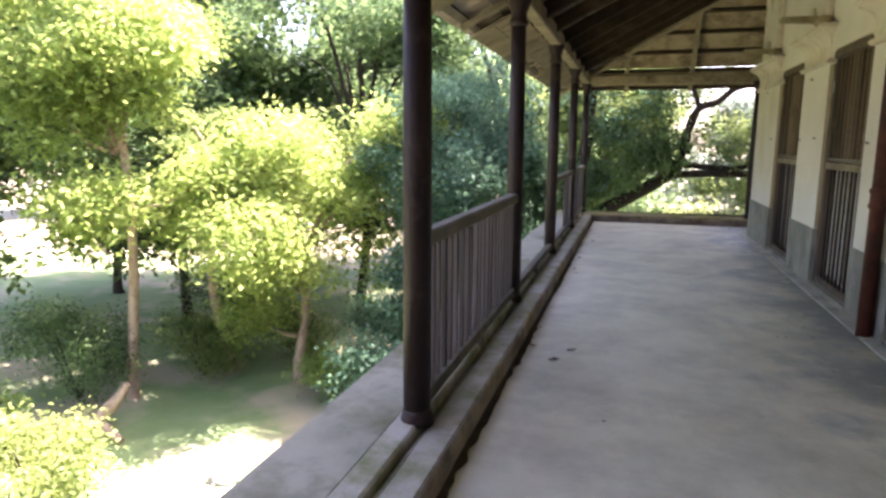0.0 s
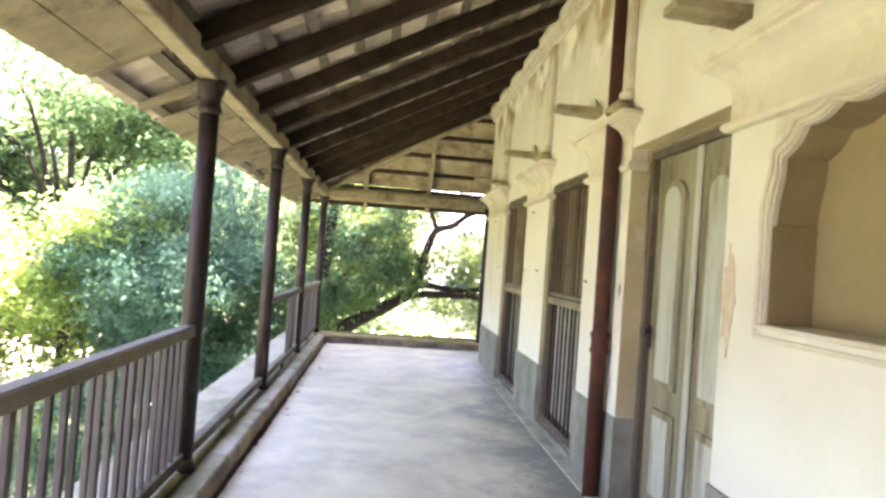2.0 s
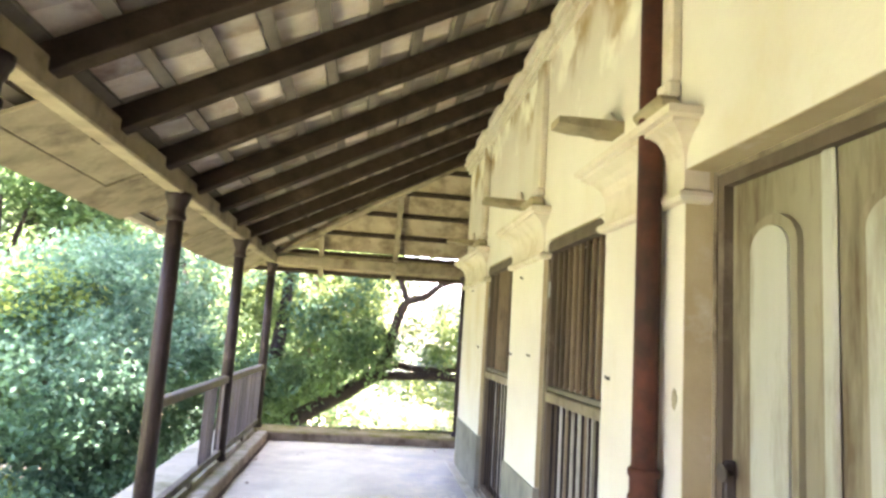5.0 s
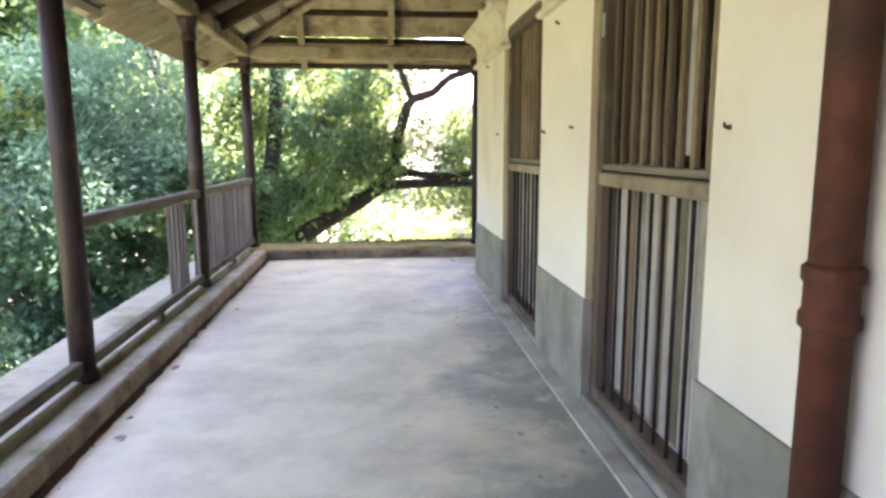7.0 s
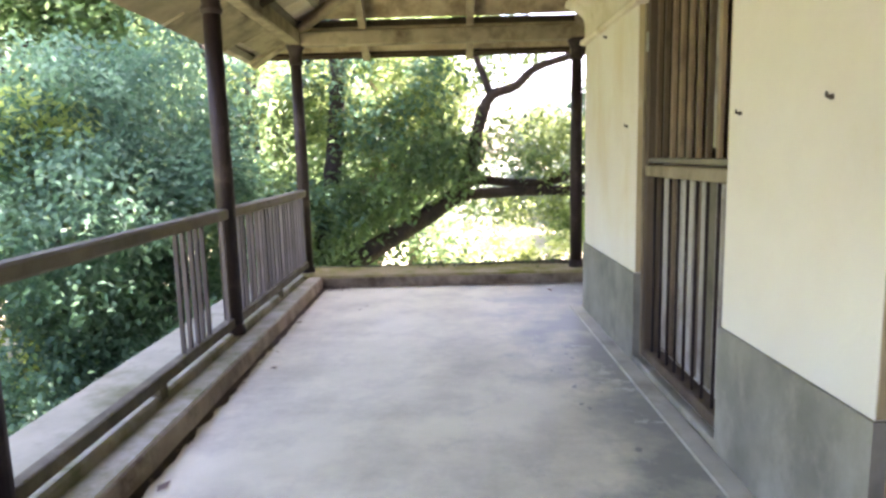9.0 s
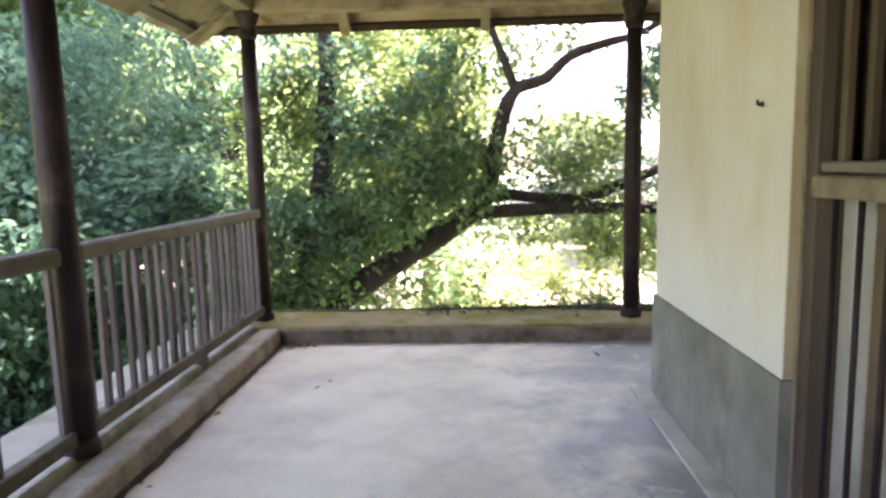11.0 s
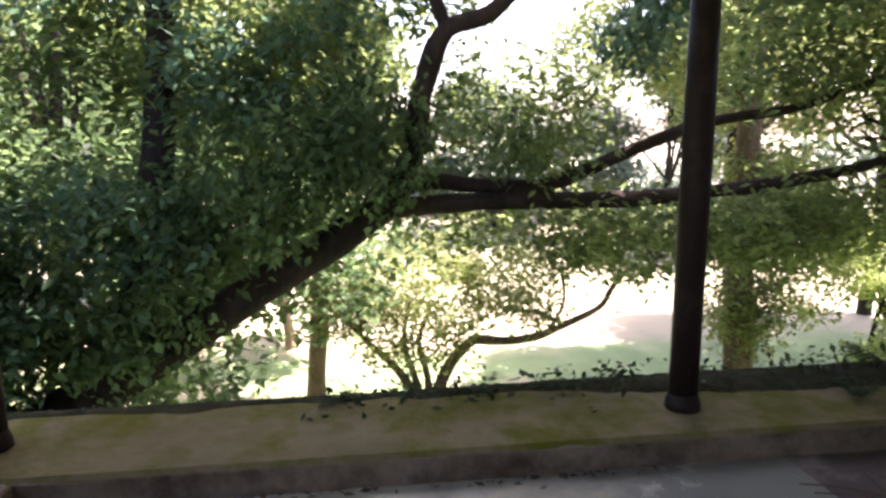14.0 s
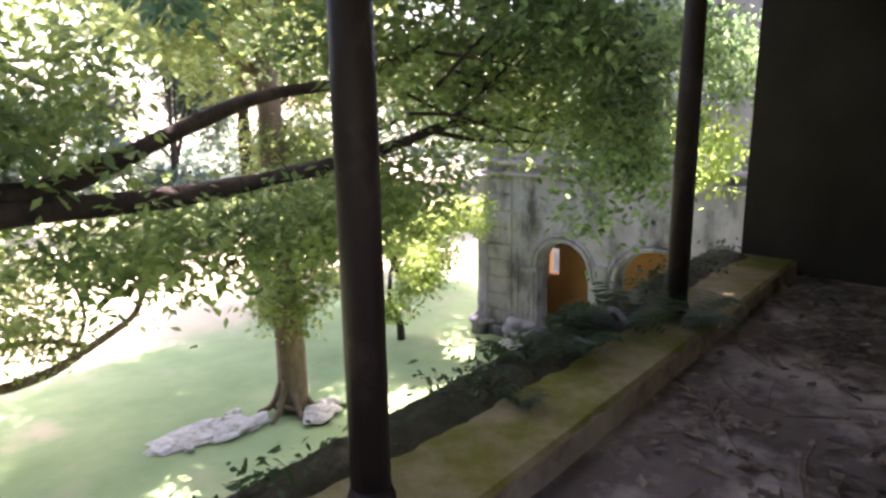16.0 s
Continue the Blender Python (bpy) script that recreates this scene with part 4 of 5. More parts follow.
# ---- trees ----
def leaf_cloud(name, blobs, n, size, material, parent, seed, droop=0.4, clump=24, spread=0.24):
    """Leaves in clumps within ellipsoid blobs (x, y, z, rx, ry, rz)."""
    g = np.random.default_rng(seed)
    w = np.array([b[3] * b[4] * b[5] for b in blobs]) ** 0.8
    w = w / w.sum()
    nc = max(1, n // clump)
    pick = g.choice(len(blobs), nc, p=w)
    B = np.array(blobs, float)[pick]
    dirs = g.normal(size=(nc, 3))
    dirs /= np.linalg.norm(dirs, axis=1)[:, None]
    rad = g.uniform(0.25, 1.0, nc) ** 0.5
    c = B[:, :3] + dirs * rad[:, None] * B[:, 3:] * g.uniform(0.85, 1.12, (nc, 1))
    p = np.repeat(c, clump, 0) + g.normal(size=(nc * clump, 3)) * spread * np.array([1, 1, 0.7])
    N = len(p)
    yaw = g.uniform(0, 2 * np.pi, N)
    tip = np.stack([np.cos(yaw), np.sin(yaw), -droop + g.normal(0, 0.45, N)], 1)
    tip /= np.linalg.norm(tip, axis=1)[:, None]
    up = np.stack([g.normal(0, 0.5, N), g.normal(0, 0.5, N), np.ones(N)], 1)
    side = np.cross(tip, up)
    side /= np.linalg.norm(side, axis=1)[:, None]
    nrm = np.cross(side, tip)
    s = (size * g.uniform(0.6, 1.25, N))[:, None]
    base, end = p, p + tip * s
    mid = p + tip * s * 0.45
    v = np.stack([base, mid + side * s * 0.24 + nrm * s * 0.06, end, mid - side * s * 0.24 + nrm * s * 0.06], 1).reshape(-1, 3)
    idx = np.arange(N) * 4
    tri = np.stack([idx, idx + 1, idx + 2, idx, idx + 2, idx + 3], 1).reshape(-1)
    me = bpy.data.meshes.new(name)
    me.vertices.add(len(v))
    me.vertices.foreach_set("co", v.ravel())
    me.loops.add(len(tri))
    me.loops.foreach_set("vertex_index", tri.astype(np.int32))
    me.polygons.add(N * 2)
    me.polygons.foreach_set("loop_start", np.arange(N * 2, dtype=np.int32) * 3)
    me.update(calc_edges=True)
    me.materials.append(material)
    ob = new(name, me)
    ob.parent = parent
    return ob


def tree(label, limbs, blobs, n, size, material, bark=None, seed=1, seg=8, clump=24, spread=0.24, group=""):
    t = thing("tree", label, "tree", group)
    for i, pts in enumerate(limbs):
        bm = bmesh.new()
        tube(bm, pts, seg, 0.25)
        part("trunk" if i == 0 else "limb", bm, bark or M_BARK, t)
    leaf_cloud("crown", blobs, n, size, material, t, seed, clump=clump, spread=spread)
    return t


def plain_tree(label, x, y, h, crown_z, r, n, size, material, seed, bark=None, trunk=0.16):
    """An upright tree: a trunk, some limbs that fan out, and an uneven crown."""
    g = random.Random(seed)
    limbs = [[(x, y, Z_G - 0.1, trunk * 1.5), (x + g.uniform(-.1, .1), y, Z_G + 0.5, trunk), (x + g.uniform(-.4, .4), y + g.uniform(-.4, .4), (Z_G + crown_z) / 2, trunk * 0.8), (x, y, crown_z + 0.3 * r, trunk * 0.4)]]
    blobs = []
    for k in range(17):
        a = k * 2.4 + g.uniform(-.4, .4)
        rr = r * (0.25 + 0.65 * g.random())
        bx, by, bz = x + rr * math.cos(a), y + rr * math.sin(a), crown_z + h * g.uniform(-0.5, 0.5) * (1.15 - 0.5 * rr / r)
        if k < 9:
            limbs.append([(x, y, min(crown_z - 0.3 * h, bz - 0.25 * r), trunk * 0.45), (x + rr * 0.5 * math.cos(a), y + rr * 0.5 * math.sin(a), bz - 0.2 * r, trunk * 0.3), (bx, by, bz, trunk * 0.12)])
        s = r * g.uniform(0.22, 0.42)
        blobs.append((bx, by, bz, s, s, s * 0.7))
    return tree(label, limbs, blobs, n, size, material, bark, seed, clump=44, spread=0.085 * r)


# the leaning tree beyond the end kerb
lean = tree("old leaning tree with dark bark and long level boughs",
     [[(-4.2, 15.2, Z_G - 0.1, 0.36), (-3.4, 15.1, -2.9, 0.27), (-2.0, 15.0, -1.55, 0.21), (0.0, 15.0, -0.28, 0.165), (0.65, 15.0, 0.13, 0.15), (1.22, 15.0, 0.46, 0.14), (1.72, 15.0, 0.78, 0.12)],
      [(1.6, 15.0, 0.75, 0.11), (1.84, 15.0, 1.1, 0.1), (1.9, 15.0, 1.45, 0.09), (1.98, 15.0, 1.78, 0.085), (2.15, 15.0, 2.12, 0.08), (2.49, 15.0, 2.25, 0.07), (2.76, 15.0, 2.48, 0.06), (3.17, 15.05, 2.62, 0.055), (3.64, 15.1, 2.76, 0.045), (4.3, 15.3, 3.2, 0.03)],
      [(2.15, 15.0, 2.1, 0.06), (2.01, 15.05, 2.5, 0.05), (1.88, 15.05, 2.84, 0.045), (1.7, 15.1, 3.4, 0.03)],
      [(1.6, 15.0, 0.74, 0.09), (1.9, 15.0, 0.93, 0.07), (2.4, 15.0, 0.89, 0.06), (2.9, 15.0, 0.88, 0.06), (3.3, 15.0, 1.0, 0.06), (3.65, 15.0, 1.14, 0.06), (3.92, 15.0, 1.25, 0.055), (4.5, 15.0, 1.42, 0.045), (5.3, 15.0, 1.54, 0.035), (6.6, 15.1, 2.0, 0.02)],
      [(1.3, 15.0, 0.5, 0.11), (1.68, 15.0, 0.71, 0.085), (2.29, 15.0, 0.75, 0.075), (2.9, 15.0, 0.77, 0.075), (3.5, 15.0, 0.75, 0.07), (4.27, 15.0, 0.79, 0.065), (4.9, 15.0, 0.85, 0.06), (5.73, 15.0, 0.97, 0.05), (6.52, 15.0, 1.14, 0.042), (7.5, 15.0, 1.15, 0.03), (8.7, 15.0, 1.2, 0.02)],
      [(6.52, 15.0, 1.14, 0.035), (7.06, 15.0, 1.74, 0.028), (7.8, 15.0, 2.12, 0.02), (8.6, 15.1, 2.3, 0.012)],
      [(6.2, 15.0, 1.08, 0.03), (7.0, 15.0, 0.95, 0.022), (8.0, 15.0, 0.88, 0.018), (9.3, 15.0, 0.66, 0.012)]],
     [(0.5, 15.3, 1.2, 1.0, 0.7, 0.8), (-0.9, 15.2, 0.3, 1.2, 0.8, 0.9), (0.3, 15.2, 0.5, 0.8, 0.5, 0.4), (1.3, 15.2, 1.25, 0.6, 0.5, 0.45), (-1.8, 15.4, -0.9, 1.1, 0.8, 0.8), (-0.4, 15.6, -1.0, 1.0, 0.6, 0.5)],
     10500, 0.125, L_DARK, seed=5, clump=46, spread=0.15)
# An upright limb, and limbs added to carry the unseen upper crown.
for pts in ([(-0.5, 15.05, -0.6, 0.16), (-0.25, 15.3, 0.8, 0.14), (-0.1, 15.4, 2.4, 0.12), (-0.1, 15.5, 3.2, 0.10), (0.2, 15.8, 5.0, 0.07), (2.0, 16.0, 6.2, 0.04)],
            [(-0.1, 15.45, 3.0, 0.08), (-1.2, 15.8, 5.0, 0.05), (-2.0, 16.0, 6.5, 0.03)],
            [(4.3, 15.3, 3.2, 0.03), (5.2, 15.4, 4.5, 0.025), (6.0, 15.4, 5.5, 0.02)],
            [(0.2, 15.8, 5.0, 0.06), (3.0, 15.2, 5.6, 0.045), (5.5, 14.8, 5.8, 0.03)]):
    bm = bmesh.new()
    tube(bm, pts, 8, 0.25)
    part("limb", bm, M_BARK, lean)
# Unseen upper crown, added to shade the kerb, the floor and the bush.
leaf_cloud("crown", [(4.4, 15.2, 5.9, 1.2, 1.1, 0.7), (-0.5, 14.1, 6.7, 1.2, 0.9, 0.5), (0.6, 15.0, 6.9, 0.9, 0.9, 0.5), (-1.2, 15.6, 6.9, 1.2, 1.0, 0.5), (6.0, 15.0, 5.6, 1.5, 1.3, 0.9), (7.6, 15.2, 4.8, 1.3, 1.2, 0.8), (3.4, 14.2, 5.2, 1.3, 0.9, 0.7), (5.6, 13.8, 5.0, 1.3, 0.9, 0.7), (8.8, 14.6, 4.4, 1.2, 1.0, 0.8), (7.4, 13.4, 5.2, 1.2, 0.9, 0.6), (4.6, 13.2, 4.9, 1.3, 0.8, 0.5), (2.4, 13.3, 4.8, 1.2, 0.8, 0.5), (9.2, 13.2, 5.0, 1.2, 0.9, 0.6), (6.2, 13.3, 4.6, 1.0, 0.8, 0.5), (1.2, 13.6, 4.8, 1.0, 0.8, 0.5)], 48000, 0.2, L_MID, lean, 55, spread=0.3)
leaf_cloud("crown", [(0.2, 15.6, 2.2, 1.1, 0.9, 0.8), (1.0, 15.5, 2.0, 0.6, 0.7, 0.7), (2.9, 15.1, 1.2, 0.6, 0.4, 0.22), (1.2, 15.4, 3.3, 1.2, 0.8, 0.5), (-1.0, 15.6, 2.2, 0.9, 0.8, 0.9), (2.0, 15.2, 3.5, 0.9, 0.6, 0.3)], 9500, 0.125, L_MID, lean, 51, clump=46, spread=0.15)
leaf_cloud("crown", [(1.1, 14.75, 1.05, 0.6, 0.2, 0.35), (0.3, 14.75, 0.65, 0.7, 0.2, 0.4), (-0.6, 14.7, -0.1, 0.8, 0.25, 0.45), (1.75, 14.8, 1.2, 0.3, 0.2, 0.3), (1.5, 14.8, 1.5, 0.4, 0.2, 0.35), (1.55, 14.78, 0.85, 0.3, 0.15, 0.2), (2.7, 14.85, 1.2, 0.45, 0.2, 0.2), (-1.6, 14.6, -0.9, 0.8, 0.3, 0.5)], 7000, 0.11, L_DARK, lean, 57, droop=0.9, clump=18, spread=0.12)
leaf_cloud("crown", [(-0.5, 14.7, 0.6, 0.7, 0.3, 0.5), (0.5, 14.8, 1.7, 0.5, 0.3, 0.5), (1.2, 14.9, 2.2, 0.5, 0.3, 0.5), (-0.2, 14.8, 2.6, 0.6, 0.3, 0.5), (-1.5, 14.6, 0.2, 0.6, 0.3, 0.5)], 2600, 0.11, L_BLUE, lean, 58, droop=0.7, clump=18, spread=0.13)
leaf_cloud("crown", [(3.7, 15.0, 0.42, 0.9, 0.5, 0.22), (4.8, 15.0, 0.45, 0.9, 0.5, 0.28), (5.7, 15.0, 0.6, 0.7, 0.5, 0.3)], 6500, 0.10, L_MID, lean, 52, spread=0.2)
leaf_cloud("crown", [(2.6, 15.3, 1.35, 0.5, 0.4, 0.25), (3.3, 15.2, 1.5, 0.5, 0.4, 0.3), (2.6, 15.4, 2.9, 0.5, 0.3, 0.25), (2.3, 15.6, 1.6, 0.4, 0.4, 0.45), (2.1, 15.7, 2.5, 0.5, 0.4, 0.35), (3.2, 15.6, 1.75, 0.5, 0.4, 0.3), (3.3, 15.3, 0.55, 0.6, 0.4, 0.2), (2.3, 15.4, 0.45, 0.5, 0.4, 0.2)], 5200, 0.10, L_MID, lean, 56, clump=30, spread=0.16)
leaf_cloud("crown", [(5.3, 15.2, 1.9, 0.7, 0.6, 0.4), (6.3, 15.1, 1.7, 0.9, 0.6, 0.6), (7.2, 15.0, 1.6, 0.8, 0.7, 0.7), (8.3, 15.0, 1.5, 0.9, 0.7, 0.8), (5.6, 15.3, 2.7, 1.0, 0.7, 0.5), (7.3, 15.2, 2.6, 1.3, 0.8, 0.5)], 15000, 0.11, L_MID, lean, 53, spread=0.25)
leaf_cloud("crown", [(7.9, 13.7, 1.9, 0.6, 0.3, 0.4), (8.0, 13.7, 1.1, 0.4, 0.3, 0.5), (8.1, 13.7, 0.55, 0.25, 0.2, 0.3), (7.0, 13.7, 2.0, 0.6, 0.3, 0.35), (9.2, 13.7, 2.0, 0.8, 0.3, 0.4), (10.4, 13.7, 1.8, 0.7, 0.3, 0.6)], 6500, 0.11, L_DARK, lean, 59, droop=0.8, clump=20, spread=0.16)
leaf_cloud("crown", [(10.5, 13.8, 0.6, 0.4, 0.3, 0.5), (10.0, 13.8, 1.0, 0.4, 0.3, 0.3)], 900, 0.12, L_LIME, lean, 60, droop=0.8, clump=12, spread=0.16)
for pts in ([(7.06, 15.0, 1.74, 0.025), (7.4, 14.4, 2.1, 0.02), (7.9, 13.8, 2.0, 0.015), (8.1, 13.7, 0.9, 0.006)], [(7.8, 15.0, 2.12, 0.02), (9.0, 14.2, 2.3, 0.016), (10.3, 13.8, 1.9, 0.012), (10.5, 13.8, 0.6, 0.005)], [(6.52, 15.0, 1.14, 0.02), (6.9, 14.3, 1.9, 0.014), (7.0, 13.7, 2.2, 0.008)]):
    bm = bmesh.new()
    tube(bm, pts, 6, 0.2)
    part("twig", bm, M_BARK, lean)
g = random.Random(77)
for k in range(22):
    x, z = g.uniform(5.2, 9.0), g.uniform(1.0, 2.2)
    y, a = g.uniform(14.3, 15.1), g.uniform(-0.5, 0.9)
    ln = g.uniform(0.5, 1.3)
    pts = [(x + ln * u, y - 0.5 * u * g.uniform(0, 1), z + ln * u * math.tan(a) * 0.7 + g.uniform(-0.05, 0.05), 0.017 * (1.1 - u)) for u in (0, 0.35, 0.7, 1.0)]
    bm = bmesh.new()
    tube(bm, pts, 5, 0.2)
    for u0, p in zip((1, 2), pts[1:3]):
        tube(bm, [(*p[:3], 0.009), (p[0] + 0.25 * ln, p[1] - 0.1, p[2] + g.choice((-1, 1)) * 0.18 * ln, 0.006), (p[0] + 0.45 * ln, p[1] - 0.2, p[2] + g.uniform(-0.3, 0.3) * ln, 0.003)], 4, 0.2)
    part("twig", bm, M_BARK, lean)
bm = bmesh.new()
tube(bm, [(3.64, 15.1, 2.76, 0.02), (3.55, 14.6, 2.55, 0.014), (3.4, 14.25, 2.0, 0.006)], 6, 0.2)
part("twig", bm, M_BARK, lean)
leaf_cloud("crown", [(3.4, 14.25, 2.0, 0.26, 0.2, 0.22), (3.6, 14.3, 2.3, 0.25, 0.2, 0.2)], 900, 0.09, L_BLUE, lean, 66, droop=0.8, clump=18, spread=0.09)
leaf_cloud("crown", [(4.6, 14.2, 2.6, 0.5, 0.4, 0.4), (6.5, 13.8, 2.2, 0.8, 0.5, 0.4), (7.6, 13.9, 1.6, 0.5, 0.5, 0.6), (7.2, 13.8, 0.6, 0.3, 0.3, 0.5), (9.2, 14.6, 1.2, 0.5, 0.5, 0.9)], 7000, 0.12, L_DARK, lean, 54, spread=0.22)
tree("sunlit lime-green tree behind the leaning one",
     [[(-2.4, 18.2, Z_G - 0.1, 0.16), (-2.0, 18.1, -2.5, 0.12), (-0.7, 17.9, -0.3, 0.09), (0.4, 17.7, 1.5, 0.06), (1.0, 17.6, 3.2, 0.03)],
      [(-0.1, 17.8, 0.7, 0.05), (0.8, 17.6, 1.4, 0.035), (1.5, 17.5, 2.2, 0.02)],
      [(-0.7, 17.9, -0.3, 0.05), (-0.6, 17.7, 0.8, 0.03), (-0.4, 17.6, 1.6, 0.02)]],
     [(0.9, 17.6, 3.2, 0.9, 0.6, 0.6), (1.45, 17.5, 2.2, 0.45, 0.5, 0.6), (0.5, 17.6, 1.4, 0.8, 0.6, 0.6), (1.9, 17.6, 3.5, 0.4, 0.4, 0.3), (-0.5, 17.6, 2.0, 0.7, 0.6, 0.6), (1.2, 17.5, 1.2, 0.4, 0.4, 0.4), (-0.2, 17.6, 3.4, 0.8, 0.6, 0.5)],
     9500, 0.13, L_MID, M_BARK3, seed=64, clump=30, spread=0.16)
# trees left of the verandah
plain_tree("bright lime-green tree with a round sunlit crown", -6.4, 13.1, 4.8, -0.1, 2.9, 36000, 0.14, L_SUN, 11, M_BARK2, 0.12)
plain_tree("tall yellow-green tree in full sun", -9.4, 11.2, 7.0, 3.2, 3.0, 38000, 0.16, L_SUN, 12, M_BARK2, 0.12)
bush = plain_tree("bushy bluish-green tree close to the railing", -2.9, 13.7, 4.6, 0.0, 1.7, 30000, 0.11, L_BLUE, 13)
leaf_cloud("crown", [(-2.6, 12.6, 0.6, 1.2, 1.0, 1.0), (-3.0, 13.4, 1.8, 1.2, 1.1, 1.0), (-2.2, 13.4, -0.9, 1.1, 1.0, 0.9), (-3.0, 12.2, -1.4, 0.9, 1.0, 0.9), (-1.9, 12.3, -1.6, 0.8, 0.8, 0.7), (-1.7, 14.2, 0.2, 0.9, 0.8, 0.9), (-2.2, 14.6, 2.2, 1.2, 1.0, 1.0)], 42000, 0.105, L_BLUE, bush, 131, droop=0.7, clump=60, spread=0.17)
plain_tree("tall dark-green tree behind the lime one", -11.0, 21.5, 11.0, 3.6, 4.6, 34000, 0.27, L_DARK, 131)
plain_tree("tall mid-green tree deep in the garden", -17.5, 19.5, 12.0, 4.0, 5.2, 32000, 0.32, L_MID, 132)
plain_tree("dark-green tree with a straight dark trunk", -6.9, 18.0, 7.0, 3.0, 3.4, 28000, 0.2, L_DARK, 14)
plain_tree("tall mid-green tree behind the others", -2.6, 19.5, 7.5, 2.2, 3.6, 30000, 0.2, L_DARK, 15)
plain_tree("tall dark-green tree far off", -12.5, 17.0, 9.0, 3.0, 4.5, 30000, 0.26, L_DARK, 16)
plain_tree("tall grey-green tree far off", -13.0, 5.0, 9.0, 2.5, 4.5, 26000, 0.26, L_BLUE, 17)
plain_tree("tall dark-green tree far off", -8.0, 26.0, 10.0, 3.0, 5.0, 26000, 0.3, L_DARK, 18)
plain_tree("tall dark-green tree far off", -17.0, 11.0, 10.0, 2.5, 5.0, 24000, 0.32, L_MID, 19)
plain_tree("tall hazy tree far off", -4.0, 34.0, 8.0, 2.0, 5.0, 16000, 0.35, L_MID, 20)
for i, (x, y, r, mt) in enumerate(((-7.6, 7.2, 0.9, L_YEL), (-8.8, 12.8, 1.0, L_MID), (-10.5, 10.8, 1.3, L_DARK), (-4.9, 15.2, 1.1, L_BLUE), (-5.2, 12.4, 0.6, L_LIME), (-9.6, 15.4, 1.4, L_DARK), (-7.3, 14.6, 0.9, L_MID), (-10.2, 8.0, 0.8, L_LIME), (-2.2, 17.0, 1.2, L_DARK), (-3.2, 11.2, 1.2, L_BLUE), (-1.2, 16.2, 0.9, L_MID), (-2.6, 12.8, 1.2, L_BLUE), (-3.0, 14.4, 1.3, L_BLUE))):
    sh = thing("shrub", "leafy shrub growing under the trees", "shrub", "garden shrubs")
    for k in range(4):
        bm = bmesh.new()
        tube(bm, [(x, y, Z_G - 0.05, 0.03), (x + 0.3 * r * math.cos(k * 1.7), y + 0.3 * r * math.sin(k * 1.7), Z_G + 0.6 * r, 0.02), (x + 0.6 * r * math.cos(k * 1.7), y + 0.6 * r * math.sin(k * 1.7), Z_G + 1.3 * r, 0.01)], 5)
        part("stem", bm, M_BARK, sh)
    leaf_cloud("foliage", [(x + 0.5 * r * math.cos(k * 1.9), y + 0.5 * r * math.sin(k * 1.9), Z_G + r * (0.7 + 0.25 * (k % 3)), 0.6 * r, 0.6 * r, 0.5 * r) for k in range(6)], int(3600 * r * r + 1000), 0.11, mt, sh, 80 + i, spread=0.2)
# trees of the lawn
plain_tree("slim tree with a pale brown trunk on the lawn", 0.5, 21.8, 5.0, 3.2, 2.2, 14000, 0.2, L_MID, 21, M_BARK2, 0.2)
plain_tree("young tree with a pale trunk", -0.6, 26.4, 5.0, 1.5, 2.2, 9000, 0.22, L_MID, 26, M_BARK2, 0.14)
# Its tall crown is added to shade the lawn.
lawn_tree = plain_tree("tall lawn tree with a pale trunk among rocks", 8.2, 20.4, 6.0, 4.4, 3.2, 26000, 0.17, L_YEL, 22, M_BARK3, 0.27)
leaf_cloud("crown", [(8.2, 20.0, -1.6, 0.7, 0.6, 0.6), (8.7, 20.1, -0.8, 0.8, 0.7, 0.6), (9.3, 20.0, -0.2, 0.7, 0.6, 0.5), (7.8, 20.1, -0.3, 0.7, 0.6, 0.5), (8.1, 20.2, -2.2, 0.6, 0.5, 0.4), (8.5, 20.1, 0.6, 0.9, 0.6, 0.6)], 12000, 0.13, L_YEL, lawn_tree, 27, spread=0.22)
for k in range(6):
    a = k * 1.05 + 0.3
    bm = bmesh.new()
    tube(bm, [(8.2 + 0.12 * math.cos(a), 20.4 + 0.12 * math.sin(a), Z_G + 0.6, 0.07), (8.2 + 0.32 * math.cos(a), 20.4 + 0.32 * math.sin(a), Z_G + 0.14, 0.06), (8.2 + 0.6 * math.cos(a), 20.4 + 0.6 * math.sin(a), Z_G - 0.03, 0.035)], 7, 0.3)
    part("root", bm, M_BARK3, lawn_tree, "splayed root")
# Two trees added to shade the lawn.
tall_a = plain_tree("tall spreading tree behind the lawn, added for shade", 11.4, 25.8, 6.5, 4.8, 2.9, 20000, 0.2, L_MID, 29, M_BARK, 0.2)
tall_b = plain_tree("tall spreading tree at the lawn's edge, added for shade", 16.5, 27.0, 7.5, 4.6, 4.2, 22000, 0.24, L_MID, 30, M_BARK, 0.2)
# High crowns, out of view, added to cast shade on the lawn.
high = [(9.6 + 1.55 * i + 0.4 * math.sin(3 * j + i), 23.7 + 1.25 * j + 0.3 * math.sin(2 * i), 7.6 + 0.3 * math.sin(5 * i + j), 1.0, 0.9, 0.45) for i in range(8) for j in range(4)]
for owner, tx, ty, lo, hi, seed in ((tall_a, 11.4, 25.8, 0, 14.6, 91), (tall_b, 16.5, 27.0, 14.6, 30, 92)):
    mine = [q for q in high if lo <= q[0] < hi and not (13.8 < q[0] < 17.6 and q[1] < 24.4)]
    leaf_cloud("crown", mine, 9000, 0.27, L_MID, owner, seed, spread=0.3)
    for q in mine[::3]:
        bm = bmesh.new()
        tube(bm, [(tx, ty, 5.0, 0.09), ((tx + q[0]) / 2, (ty + q[1]) / 2, 6.6, 0.06), (q[0], q[1], q[2], 0.02)], 6, 0.2)
        part("limb", bm, M_BARK, owner)
